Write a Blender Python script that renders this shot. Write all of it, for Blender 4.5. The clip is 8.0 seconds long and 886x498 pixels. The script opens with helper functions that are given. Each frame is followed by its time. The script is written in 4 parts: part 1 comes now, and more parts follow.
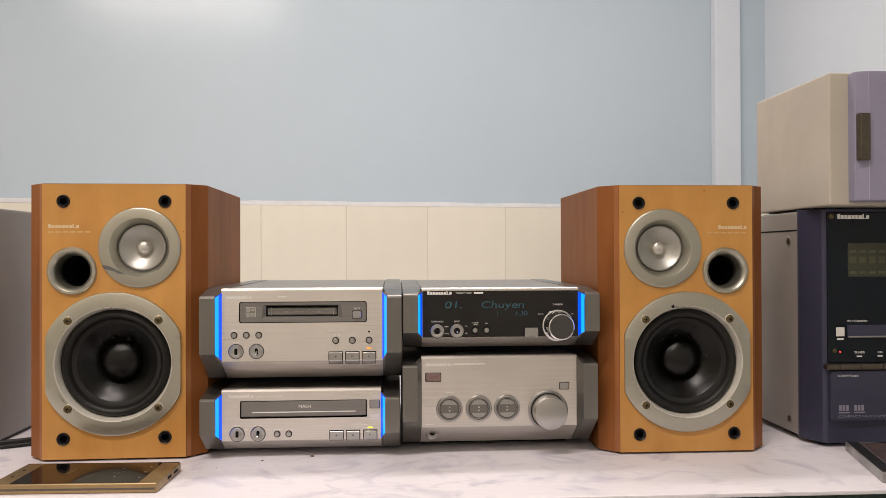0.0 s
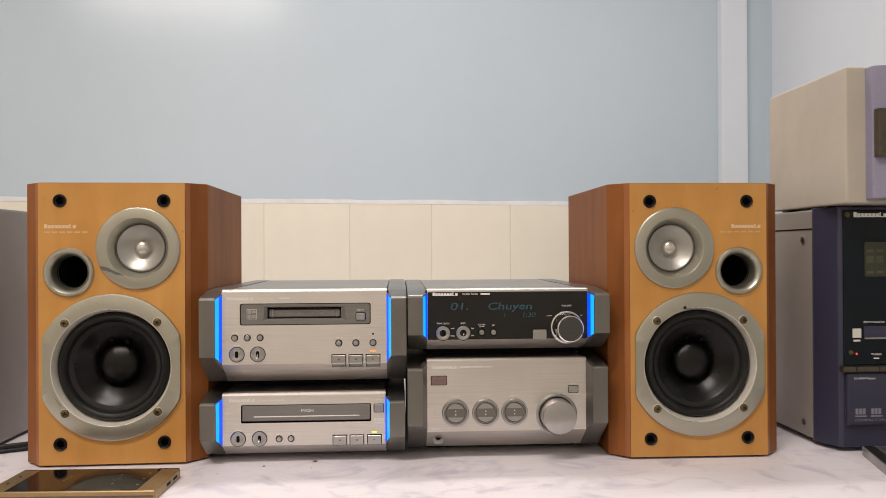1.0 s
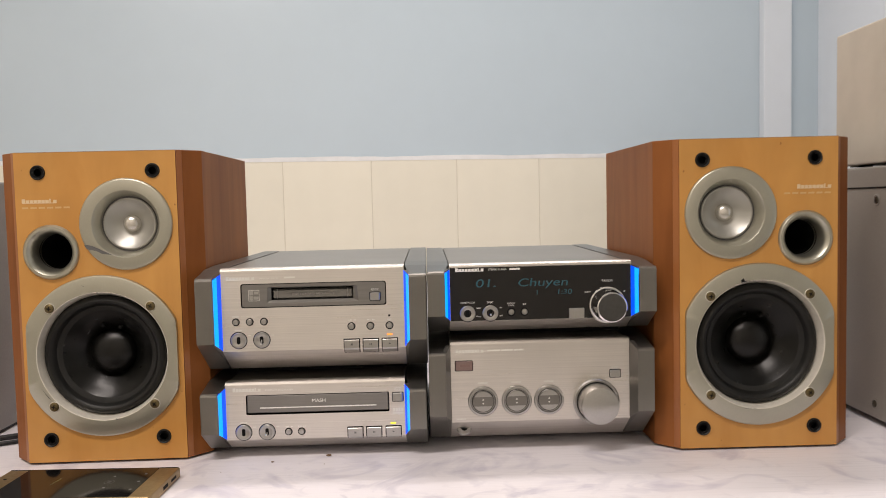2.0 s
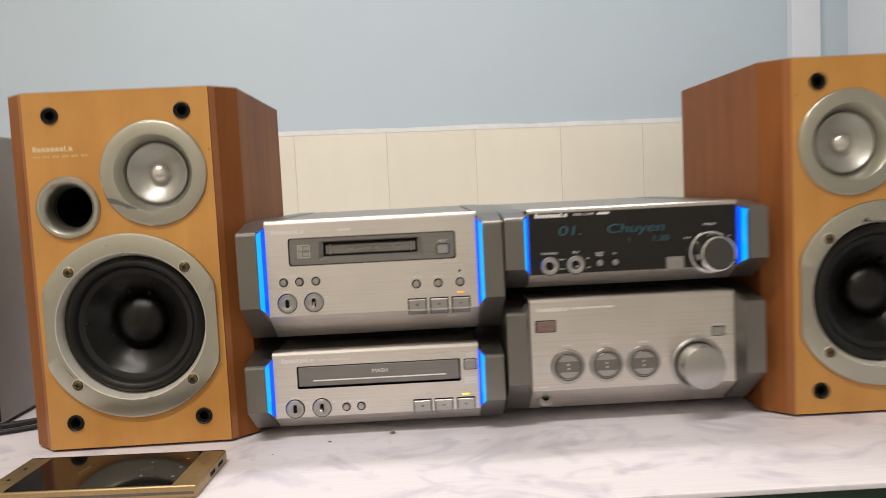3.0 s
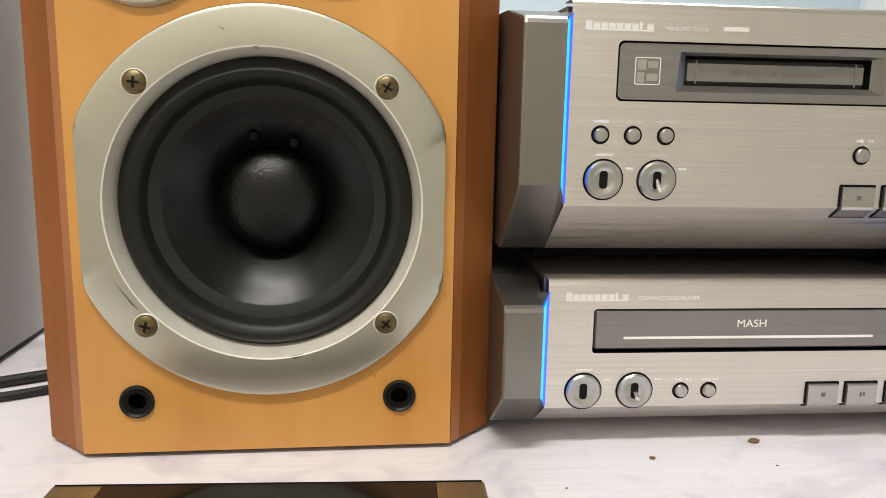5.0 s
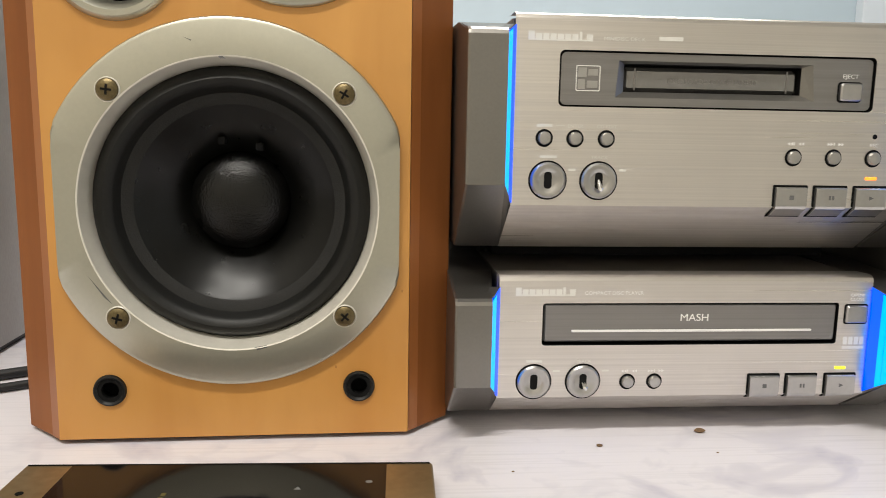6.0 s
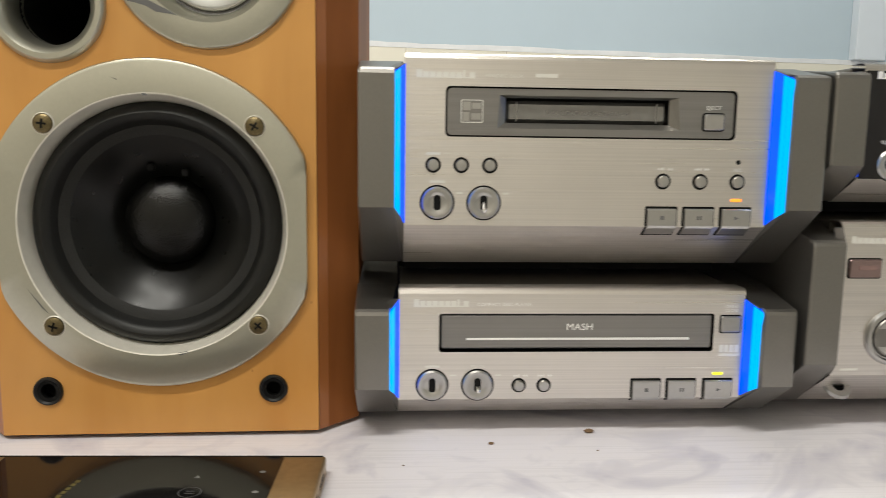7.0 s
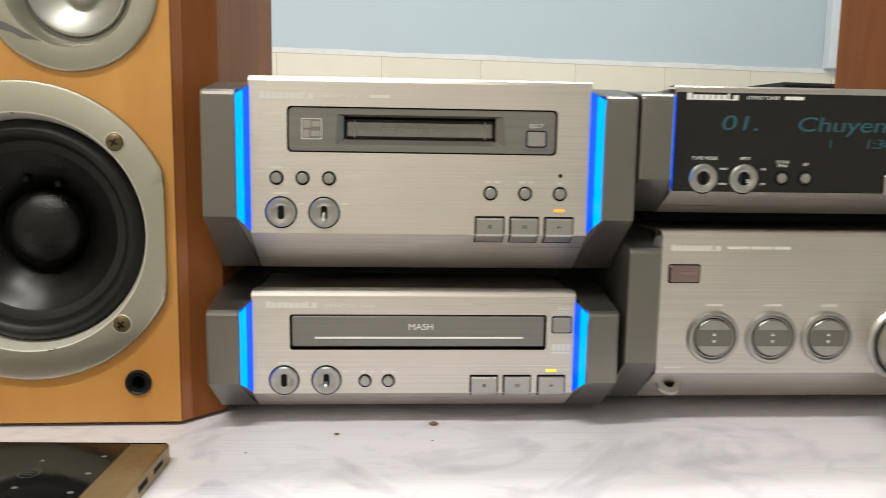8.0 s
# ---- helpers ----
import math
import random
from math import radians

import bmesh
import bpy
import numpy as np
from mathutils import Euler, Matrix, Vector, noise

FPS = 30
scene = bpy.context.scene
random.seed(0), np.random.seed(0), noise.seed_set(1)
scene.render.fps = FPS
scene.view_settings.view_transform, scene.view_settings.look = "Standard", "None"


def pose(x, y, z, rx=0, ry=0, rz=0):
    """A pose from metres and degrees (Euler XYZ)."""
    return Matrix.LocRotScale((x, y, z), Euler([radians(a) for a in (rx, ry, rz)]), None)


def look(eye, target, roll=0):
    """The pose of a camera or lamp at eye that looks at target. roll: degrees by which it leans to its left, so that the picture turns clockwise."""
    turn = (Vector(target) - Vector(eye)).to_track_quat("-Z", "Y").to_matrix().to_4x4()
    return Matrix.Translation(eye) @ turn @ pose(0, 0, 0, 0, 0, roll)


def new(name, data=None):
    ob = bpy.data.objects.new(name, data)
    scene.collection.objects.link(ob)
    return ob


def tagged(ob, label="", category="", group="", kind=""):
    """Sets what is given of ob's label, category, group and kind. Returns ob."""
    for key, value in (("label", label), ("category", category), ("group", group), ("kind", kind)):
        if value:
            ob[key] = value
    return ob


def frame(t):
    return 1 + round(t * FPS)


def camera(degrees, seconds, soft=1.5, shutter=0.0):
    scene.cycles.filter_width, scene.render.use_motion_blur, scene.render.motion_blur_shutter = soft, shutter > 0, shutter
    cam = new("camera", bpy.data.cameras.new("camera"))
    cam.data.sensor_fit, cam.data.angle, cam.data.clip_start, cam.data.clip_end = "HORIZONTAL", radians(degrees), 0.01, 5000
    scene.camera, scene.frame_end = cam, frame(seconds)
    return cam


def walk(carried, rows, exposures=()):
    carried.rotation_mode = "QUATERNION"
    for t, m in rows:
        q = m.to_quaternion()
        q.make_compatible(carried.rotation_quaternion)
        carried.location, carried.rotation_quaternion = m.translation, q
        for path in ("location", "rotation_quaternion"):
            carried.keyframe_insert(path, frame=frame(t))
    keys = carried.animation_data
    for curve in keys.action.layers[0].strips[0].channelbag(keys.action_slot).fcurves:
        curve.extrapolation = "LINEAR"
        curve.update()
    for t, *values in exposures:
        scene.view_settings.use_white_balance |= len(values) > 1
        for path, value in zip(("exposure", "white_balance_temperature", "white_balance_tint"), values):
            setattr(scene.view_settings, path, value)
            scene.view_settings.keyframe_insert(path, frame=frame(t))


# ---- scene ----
cam = camera(59.7, 8.0, soft=0.4, shutter=0.5)
PATH = [
    (0, (-0.008, -0.012, 0.216), (0.115, 1.984, 0.23), -0.2),
    (0.5, (-0.007, -0.012, 0.215), (0.113, 1.984, 0.231), -0.1),
    (1, (-0.009, 0.009, 0.219), (0.105, 2.006, 0.226), -0.3),
    (1.2, (0.001, 0.03, 0.227), (0.098, 2.027, 0.217), -0.4),
    (2.3, (0.0, 0.112, 0.236), (0.016, 2.107, 0.095), -2.0),
    (2.5, (-0.013, 0.116, 0.226), (-0.005, 2.111, 0.079), -2.5),
    (3, (-0.061, 0.194, 0.2), (-0.021, 2.188, 0.046), -2.8),
    (3.3, (-0.12, 0.294, 0.174), (0.002, 2.283, -0.004), -2.0),
    (3.5, (-0.16, 0.367, 0.165), (0.015, 2.343, -0.086), -0.5),
    (3.7, (-0.203, 0.429, 0.152), (0.005, 2.395, -0.15), 0.9),
    (4, (-0.237, 0.472, 0.141), (-0.009, 2.433, -0.177), 1.4),
    (4.2, (-0.25, 0.495, 0.145), (-0.047, 2.452, -0.214), 1.5),
    (5.3, (-0.265, 0.521, 0.138), (-0.073, 2.481, -0.21), 1.1),
    (5.5, (-0.259, 0.513, 0.144), (-0.055, 2.47, -0.217), 1.2),
    (6, (-0.245, 0.499, 0.135), (-0.071, 2.467, -0.174), 1.0),
    (6.5, (-0.226, 0.483, 0.141), (-0.07, 2.452, -0.172), 0.9),
    (7, (-0.195, 0.461, 0.143), (-0.066, 2.437, -0.137), 0.8),
    (7.5, (-0.157, 0.446, 0.146), (-0.041, 2.423, -0.129), 0.9),
    (8, (-0.117, 0.425, 0.149), (-0.002, 2.404, -0.118), 0.9),
]
walk(cam, [(t, look(eye, target, roll)) for t, eye, target, roll in PATH],
     exposures=[(0.0, -0.05, 6600, 14), (3.0, -0.04, 6480, 10), (3.5, 0.08, 6240, 7), (4.0, 0.36, 6200, 3), (5.5, 0.42, 6330, 5), (6.0, 0.28, 6330, 5),
                (6.5, 0.15, 6300, 4), (7.0, 0.07, 6280, 3), (7.5, -0.04, 6280, 3), (8.0, 0.14, 6280, 3)])

# ---- world, lights ----
world = bpy.data.worlds.new("world")
scene.world = world
world.use_nodes = True
world.node_tree.nodes["Background"].inputs[0].default_value = (0.75, 0.85, 1.0, 1)
world.node_tree.nodes["Background"].inputs[1].default_value = 0.05


def tube_light(x, y, z, power, length=1.2, turn=0.0, tilt=0.0):
    lamp = bpy.data.lights.new("tube_lamp", "AREA")
    lamp.shape, lamp.size, lamp.size_y, lamp.energy = "RECTANGLE", length, 0.07, power
    lamp.color = (1.0, 0.915, 0.845)
    ob = new("tube_lamp", lamp)
    ob.matrix_world = pose(x, y, z, tilt, 0, turn)
    return ob


ROOM = 8.43  # the room stands turned against the table by this angle
CEIL, FLOOR = 1.92, -0.75
# first tube inferred from the wall highlight; second added to brighten wall and table
TUBES = ((-0.58, -0.20, 30), (0.12, 1.35, 19))
for tx, ty, watts in TUBES:
    tube_light(tx, ty, CEIL - 0.095, watts, turn=ROOM)


# ---- materials ----
def mat(name, col, rough=0.5, metal=0.0, var=0.0, scale=(30, 30, 30), bump=0.0, bscale=None, col2=None, rvar=0.0, spec=0.5,
        detail=4, aniso=0.0, big_var=0.06, coat=0.0, distort=0.0, emit=None, strength=0.0, contrast=(0.3, 0.7), rand=0.0):
    m = bpy.data.materials.new(name)
    m.use_nodes = True
    nt = m.node_tree
    p = nt.nodes["Principled BSDF"]
    p.inputs["Base Color"].default_value = (*col, 1)
    p.inputs["Roughness"].default_value = rough
    p.inputs["Metallic"].default_value = metal
    p.inputs["Specular IOR Level"].default_value = spec
    p.inputs["Coat Weight"].default_value = coat
    if aniso:
        tan = nt.nodes.new("ShaderNodeTangent")
        tan.direction_type, tan.axis = "RADIAL", "X"
        nt.links.new(tan.outputs[0], p.inputs["Tangent"])
        p.inputs["Anisotropic"].default_value = aniso
    p.inputs["Coat Roughness"].default_value = 0.12
    if emit:
        p.inputs["Emission Color"].default_value = (*emit, 1)
        p.inputs["Emission Strength"].default_value = strength
    if not (var or bump or col2 or rvar or rand):
        return m
    tc = nt.nodes.new("ShaderNodeTexCoord")
    mp = nt.nodes.new("ShaderNodeMapping")
    mp.inputs["Scale"].default_value = scale
    nt.links.new(tc.outputs["Object"], mp.inputs[0])
    n = nt.nodes.new("ShaderNodeTexNoise")
    n.inputs["Scale"].default_value = 1.0
    n.inputs["Detail"].default_value = detail
    n.inputs["Distortion"].default_value = distort
    nt.links.new(mp.outputs[0], n.inputs["Vector"])
    big = nt.nodes.new("ShaderNodeTexNoise")
    big.inputs["Scale"].default_value = 14.0
    big.inputs["Detail"].default_value = 3
    nt.links.new(tc.outputs["Object"], big.inputs["Vector"])
    ramp = nt.nodes.new("ShaderNodeMapRange")
    ramp.inputs[1].default_value, ramp.inputs[2].default_value = contrast
    nt.links.new(n.outputs["Fac"], ramp.inputs[0])
    if var or col2:
        mix = nt.nodes.new("ShaderNodeMix")
        mix.data_type = "RGBA"
        c2 = col2 or tuple(max(0, c * (1 - var)) for c in col)
        mix.inputs["A"].default_value = (*col, 1)
        mix.inputs["B"].default_value = (*c2, 1)
        nt.links.new(ramp.outputs[0], mix.inputs["Factor"])
        hsv = nt.nodes.new("ShaderNodeHueSaturation")
        nt.links.new(mix.outputs["Result"], hsv.inputs["Color"])
        mr = nt.nodes.new("ShaderNodeMapRange")
        mr.inputs[1].default_value, mr.inputs[2].default_value = 0.3, 0.7
        mr.inputs[3].default_value, mr.inputs[4].default_value = 1 - big_var, 1 + big_var
        nt.links.new(big.outputs["Fac"], mr.inputs[0])
        last = mr.outputs[0]
        if rand:
            oi = nt.nodes.new("ShaderNodeObjectInfo")
            ma = nt.nodes.new("ShaderNodeMath")
            ma.operation = "MULTIPLY_ADD"
            ma.inputs[1].default_value = rand
            nt.links.new(oi.outputs["Random"], ma.inputs[0])
            nt.links.new(last, ma.inputs[2])
            last = ma.outputs[0]
        nt.links.new(last, hsv.inputs["Value"])
        nt.links.new(hsv.outputs[0], p.inputs["Base Color"])
    if rvar:
        rr = nt.nodes.new("ShaderNodeMapRange")
        rr.inputs[1].default_value, rr.inputs[2].default_value = 0.3, 0.7
        rr.inputs[3].default_value, rr.inputs[4].default_value = max(0, rough - rvar), rough + rvar
        nt.links.new(n.outputs["Fac"], rr.inputs[0])
        nt.links.new(rr.outputs[0], p.inputs["Roughness"])
    if bump:
        src = n
        if bscale:
            mp2 = nt.nodes.new("ShaderNodeMapping")
            mp2.inputs["Scale"].default_value = bscale
            nt.links.new(tc.outputs["Object"], mp2.inputs[0])
            src = nt.nodes.new("ShaderNodeTexNoise")
            src.inputs["Scale"].default_value = 1.0
            src.inputs["Detail"].default_value = 3
            nt.links.new(mp2.outputs[0], src.inputs["Vector"])
        b = nt.nodes.new("ShaderNodeBump")
        b.inputs["Strength"].default_value = bump
        b.inputs["Distance"].default_value = 0.001
        nt.links.new(src.outputs["Fac"], b.inputs["Height"])
        nt.links.new(b.outputs[0], p.inputs["Normal"])
    return m


def table_material():
    m = bpy.data.materials.new("marbled_vinyl")
    m.use_nodes = True
    nt = m.node_tree
    p = nt.nodes["Principled BSDF"]
    tc = nt.nodes.new("ShaderNodeTexCoord")

    def noise_node(scale, detail, distort, lo, hi):
        mp = nt.nodes.new("ShaderNodeMapping")
        mp.inputs["Scale"].default_value = scale
        nt.links.new(tc.outputs["Object"], mp.inputs[0])
        n = nt.nodes.new("ShaderNodeTexNoise")
        n.inputs["Scale"].default_value, n.inputs["Detail"].default_value, n.inputs["Distortion"].default_value = 1, detail, distort
        nt.links.new(mp.outputs[0], n.inputs["Vector"])
        r = nt.nodes.new("ShaderNodeMapRange")
        r.inputs[1].default_value, r.inputs[2].default_value = lo, hi
        nt.links.new(n.outputs["Fac"], r.inputs[0])
        return r.outputs[0]

    def mix(a, b, f):
        x = nt.nodes.new("ShaderNodeMix")
        x.data_type = "RGBA"
        if isinstance(a, tuple):
            x.inputs["A"].default_value = (*a, 1)
        else:
            nt.links.new(a, x.inputs["A"])
        x.inputs["B"].default_value = (*b, 1)
        nt.links.new(f, x.inputs["Factor"])
        return x.outputs["Result"]

    blotch = noise_node((11, 13, 11), 4, 1.6, 0.54, 0.66)
    cloud = noise_node((30, 36, 30), 3, 1.2, 0.56, 0.70)
    streak = noise_node((12, 520, 12), 3, 0.0, 0.50, 0.80)
    c = mix((0.80, 0.775, 0.82), (0.60, 0.58, 0.66), blotch)
    c = mix(c, (0.69, 0.67, 0.73), cloud)
    c = mix(c, (0.71, 0.69, 0.73), streak)
    nt.links.new(c, p.inputs["Base Color"])
    p.inputs["Roughness"].default_value = 0.42
    b = nt.nodes.new("ShaderNodeBump")
    b.inputs["Strength"].default_value, b.inputs["Distance"].default_value = 0.10, 0.0006
    nt.links.new(streak, b.inputs["Height"])
    nt.links.new(b.outputs[0], p.inputs["Normal"])
    return m


BRUSH = (5, 500, 1100)
face_metal = mat("brushed_aluminium", (0.755, 0.718, 0.68), 0.33, 1.0, var=0.13, scale=BRUSH, bump=0.05, rvar=0.06, detail=3, aniso=0.72)
cheek_metal = mat("grey_painted_metal", (0.228, 0.218, 0.202), 0.32, 0.84, var=0.05, scale=(900, 900, 900), bump=0.006, rvar=0.015)
cover_metal = mat("dark_grey_steel", (0.35, 0.33, 0.30), 0.40, 0.78, var=0.06, scale=(700, 700, 700), bump=0.01, rvar=0.02)
recess_metal = mat("dark_aluminium", (0.28, 0.27, 0.26), 0.40, 0.85, var=0.12, scale=BRUSH, bump=0.06)
# white base colour in place of the light a chrome ridge reflects
ridge_glint = mat("white_ridge_glint", (0.88, 0.87, 0.85), 0.35, 0.2, var=0.03, scale=(300, 300, 300))
button_metal = mat("silver_button", (0.47, 0.46, 0.445), 0.28, 0.92, var=0.06, scale=(500, 500, 500))
dome_metal = mat("satin_dome", (0.72, 0.70, 0.66), 0.24, 0.9, var=0.05, scale=(80, 80, 80))
chrome = mat("polished_chrome", (0.80, 0.80, 0.80), 0.09, 1.0, rvar=0.03, scale=(80, 80, 80))
door_metal = mat("glossy_grey_door", (0.26, 0.255, 0.245), 0.24, 0.7, var=0.08, scale=(300, 300, 300))
dial_dark = mat("dark_satin_cap", (0.10, 0.098, 0.095), 0.35, 0.8, var=0.1, scale=(400, 400, 400))
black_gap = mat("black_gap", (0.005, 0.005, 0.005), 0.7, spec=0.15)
black_plastic = mat("black_plastic", (0.014, 0.014, 0.015), 0.45, spec=0.35, var=0.2, scale=(300, 300, 300), bump=0.05)
tuner_glass = mat("smoked_display_window", (0.011, 0.010, 0.0095), 0.10, spec=0.4, rvar=0.02, scale=(40, 40, 40))
blue_glow = mat("blue_lit_acrylic", (0.0, 0.03, 0.2), 0.25, emit=(0.0, 0.075, 1.0), strength=1.25)
blue_core = mat("bright_blue_acrylic", (0.0, 0.05, 0.2), 0.25, emit=(0.0, 0.385, 1.0), strength=1.35)
orange_led = mat("orange_led", (0.9, 0.4, 0.05), 0.3, emit=(1.0, 0.16, 0.01), strength=1.5)
green_led = mat("yellow_green_led", (0.8, 0.8, 0.05), 0.3, emit=(0.80, 0.78, 0.01), strength=1.3)
vfd = mat("teal_vfd_segments", (0.02, 0.08, 0.10), 0.3, emit=(0.05, 0.22, 0.32), strength=0.06)
white_print = mat("white_print", (0.86, 0.85, 0.82), 0.5)
pale_print = mat("worn_pale_print", (0.78, 0.77, 0.72), 0.5, 0.3)
faint_grey = mat("faint_grey_print", (0.24, 0.24, 0.30), 0.5)
dark_print = mat("dark_print", (0.12, 0.12, 0.12), 0.5)
maple = mat("maple_veneer", (0.585, 0.297, 0.078), 0.36, col2=(0.50, 0.232, 0.052), scale=(30, 30, 7), bump=0.02, detail=6, distort=0.6,
            contrast=(0.35, 0.75), big_var=0.10)
cherry = mat("reddish_brown_veneer", (0.29, 0.105, 0.030), 0.48, spec=0.16, col2=(0.205, 0.068, 0.018), scale=(45, 45, 6), bump=0.02, detail=6, distort=0.4)
cherry_edge = mat("cherry_edge", (0.36, 0.135, 0.038), 0.30, col2=(0.27, 0.09, 0.024), scale=(60, 60, 5), detail=5)
champagne = mat("champagne_silver_paint", (0.475, 0.465, 0.395), 0.34, 0.90, var=0.04, scale=(700, 700, 700), bump=0.02, big_var=0.03)
champagne_edge = mat("pale_edge", (0.76, 0.73, 0.65), 0.30, 0.3, var=0.08, scale=(200, 200, 200))
rubber = mat("black_rubber_surround", (0.0068, 0.0069, 0.0062), 0.46, spec=0.34, var=0.25, scale=(600, 600, 600), bump=0.10)
flange_mat = mat("dull_grey_flange", (0.012, 0.012, 0.0113), 0.6, spec=0.35, var=0.4, scale=(1500, 1500, 1500), bump=0.2)
cone_mat = mat("black_paper_cone", (0.0034, 0.0034, 0.0030), 0.30, spec=0.27, var=0.25, scale=(160, 160, 160), bump=0.015, rvar=0.03)
cap_mat = mat("black_woven_dust_cap", (0.0032, 0.0032, 0.0030), 0.21, spec=0.34, var=0.4, scale=(1000, 1000, 1000), bump=0.35)
tweeter_cone = mat("silver_tweeter_cone", (0.44, 0.435, 0.405), 0.40, 0.75, var=0.05, scale=(60, 60, 60))
brass = mat("dull_brass_screw", (0.17, 0.132, 0.066), 0.38, 0.85, var=0.35, scale=(900, 900, 900), bump=0.1)
gold = mat("gold_phone_metal", (0.37, 0.26, 0.13), 0.38, 0.7, var=0.10, scale=(300, 300, 300), rvar=0.05)
phone_glass = mat("black_phone_glass", (0.007, 0.0065, 0.0065), 0.07, spec=0.3, rvar=0.02, scale=(60, 60, 60))
dim_mark = mat("dim_grey_symbol", (0.07, 0.07, 0.072), 0.3)
soft_mark = mat("soft_grey_symbol", (0.17, 0.17, 0.165), 0.3)
dim_gold = mat("dim_yellow_print", (0.10, 0.085, 0.02), 0.3)
marble = table_material()
green_edge = mat("dark_green_edge", (0.008, 0.035, 0.022), 0.5, var=0.4, scale=(60, 60, 60), bump=0.1)
wall_paint = mat("pale_blue_gloss_paint", (0.57, 0.677, 0.755), 0.20, var=0.02, scale=(2, 2, 2), bump=0.03, bscale=(12, 12, 12), big_var=0.008)
pier_paint = mat("light_blue_paint", (0.80, 0.86, 0.925), 0.33, var=0.02, scale=(2, 2, 2), bump=0.03, bscale=(12, 12, 12), big_var=0.008)
tile_cream = mat("cream_glazed_tile", (0.86, 0.825, 0.70), 0.26, var=0.02, scale=(9, 9, 9), bump=0.01, bscale=(6, 6, 6), rand=0.03, big_var=0.012)
grout = mat("grout", (0.70, 0.645, 0.53), 0.8, var=0.10, scale=(120, 120, 120), bump=0.2)
white_line = mat("white_paint_line", (0.80, 0.81, 0.82), 0.5, var=0.06, scale=(40, 40, 40), bump=0.2)
# for unseen walls: cream chosen to warm what the metal fronts reflect
cream_paint = mat("cream_wall_paint", (0.70, 0.66, 0.58), 0.6, var=0.05, scale=(4, 4, 4))
ceiling_paint = mat("white_ceiling_paint", (0.78, 0.78, 0.76), 0.7, var=0.04, scale=(6, 6, 6))
# unseen floor, made pale to bounce light onto the fronts
floor_tile = mat("pale_floor_tile", (0.60, 0.59, 0.57), 0.3, var=0.12, scale=(8, 8, 8))
navy = mat("navy_blue_plastic", (0.044, 0.046, 0.084), 0.42, 0.15, var=0.10, scale=(500, 500, 500), bump=0.05)
dark_glass = mat("dark_tinted_window", (0.004, 0.008, 0.013), 0.10, spec=0.3, rvar=0.02, scale=(50, 50, 50))
pale_seam = mat("pale_lavender_seam", (0.50, 0.49, 0.58), 0.7, var=0.3, scale=(900, 900, 900))
beige = mat("beige_vinyl", (0.53, 0.485, 0.41), 0.42, var=0.08, scale=(26, 26, 26), bump=0.06, bscale=(500, 500, 500))
greige = mat("greige_steel", (0.36, 0.335, 0.30), 0.42, 0.25, var=0.08, scale=(500, 500, 500), bump=0.05)
lavender = mat("lavender_grille_cloth", (0.335, 0.32, 0.44), 0.85, var=0.25, scale=(1700, 1700, 1700), bump=0.5, detail=1)
bronze = mat("dark_bronze", (0.14, 0.12, 0.095), 0.3, 0.8, var=0.2, scale=(200, 200, 200))
grey_cloth = mat("silver_grey_cabinet", (0.36, 0.35, 0.335), 0.5, 0.25, var=0.12, scale=(1200, 1200, 300), bump=0.15)
lcd_seg = mat("lcd_segment", (0.05, 0.052, 0.028), 0.3, emit=(0.4, 0.38, 0.12), strength=0.03)
lcd = mat("olive_lcd", (0.03, 0.032, 0.022), 0.25, emit=(0.25, 0.24, 0.10), strength=0.03, var=0.2, scale=(60, 60, 60))
clear_case = mat("clear_plastic_case", (0.30, 0.29, 0.28), 0.12, spec=0.6, var=0.3, scale=(35, 35, 35))
case_art = mat("brown_printed_inlay", (0.16, 0.09, 0.06), 0.3, col2=(0.05, 0.045, 0.05), scale=(70, 70, 70), coat=0.6)
crumb_mat = mat("brown_crumb", (0.20, 0.12, 0.06), 0.8, var=0.3, scale=(900, 900, 900))
tube_glow = mat("lit_tube", (0.9, 0.9, 0.9), 0.4, emit=(1.0, 0.97, 0.92), strength=4.0)
white_steel = mat("white_enamel", (0.75, 0.75, 0.73), 0.4, var=0.05, scale=(20, 20, 20))


# ---- mesh helpers ----
def part(name, bm, material, parent=None, label="", smooth=False):
    me = bpy.data.meshes.new(name)
    bmesh.ops.recalc_face_normals(bm, faces=bm.faces)
    bm.to_mesh(me)
    bm.free()
    if smooth:
        me.polygons.foreach_set("use_smooth", [True] * len(me.polygons))
        me.set_sharp_from_angle(angle=radians(35))
    me.materials.append(material)
    ob = new(name, me)
    if parent:
        ob.parent = parent
    if label:
        tagged(ob, label=label)
    return ob


def thing(name, m, label, category, group="", kind=""):
    ob = new(name)
    ob.empty_display_size = 0.02
    ob.matrix_world = m
    return tagged(ob, label, category, group, kind)


def box(x0, x1, y0, y1, z0, z1, bevel=0.0, seg=2, bm=None):
    bm2 = bmesh.new()
    bmesh.ops.create_cube(bm2, size=1)
    for v in bm2.verts:
        v.co = Vector(((x0 + x1) / 2 + v.co.x * (x1 - x0), (y0 + y1) / 2 + v.co.y * (y1 - y0), (z0 + z1) / 2 + v.co.z * (z1 - z0)))
    if bevel:
        bmesh.ops.bevel(bm2, geom=bm2.edges[:], offset=bevel, segments=seg, affect="EDGES", profile=0.6)
    if bm is None:
        return bm2
    return add(bm, bm2)


def add(bm, other):
    me = bpy.data.meshes.new("t")
    other.to_mesh(me)
    other.free()
    bm.from_mesh(me)
    bpy.data.meshes.remove(me)
    return bm


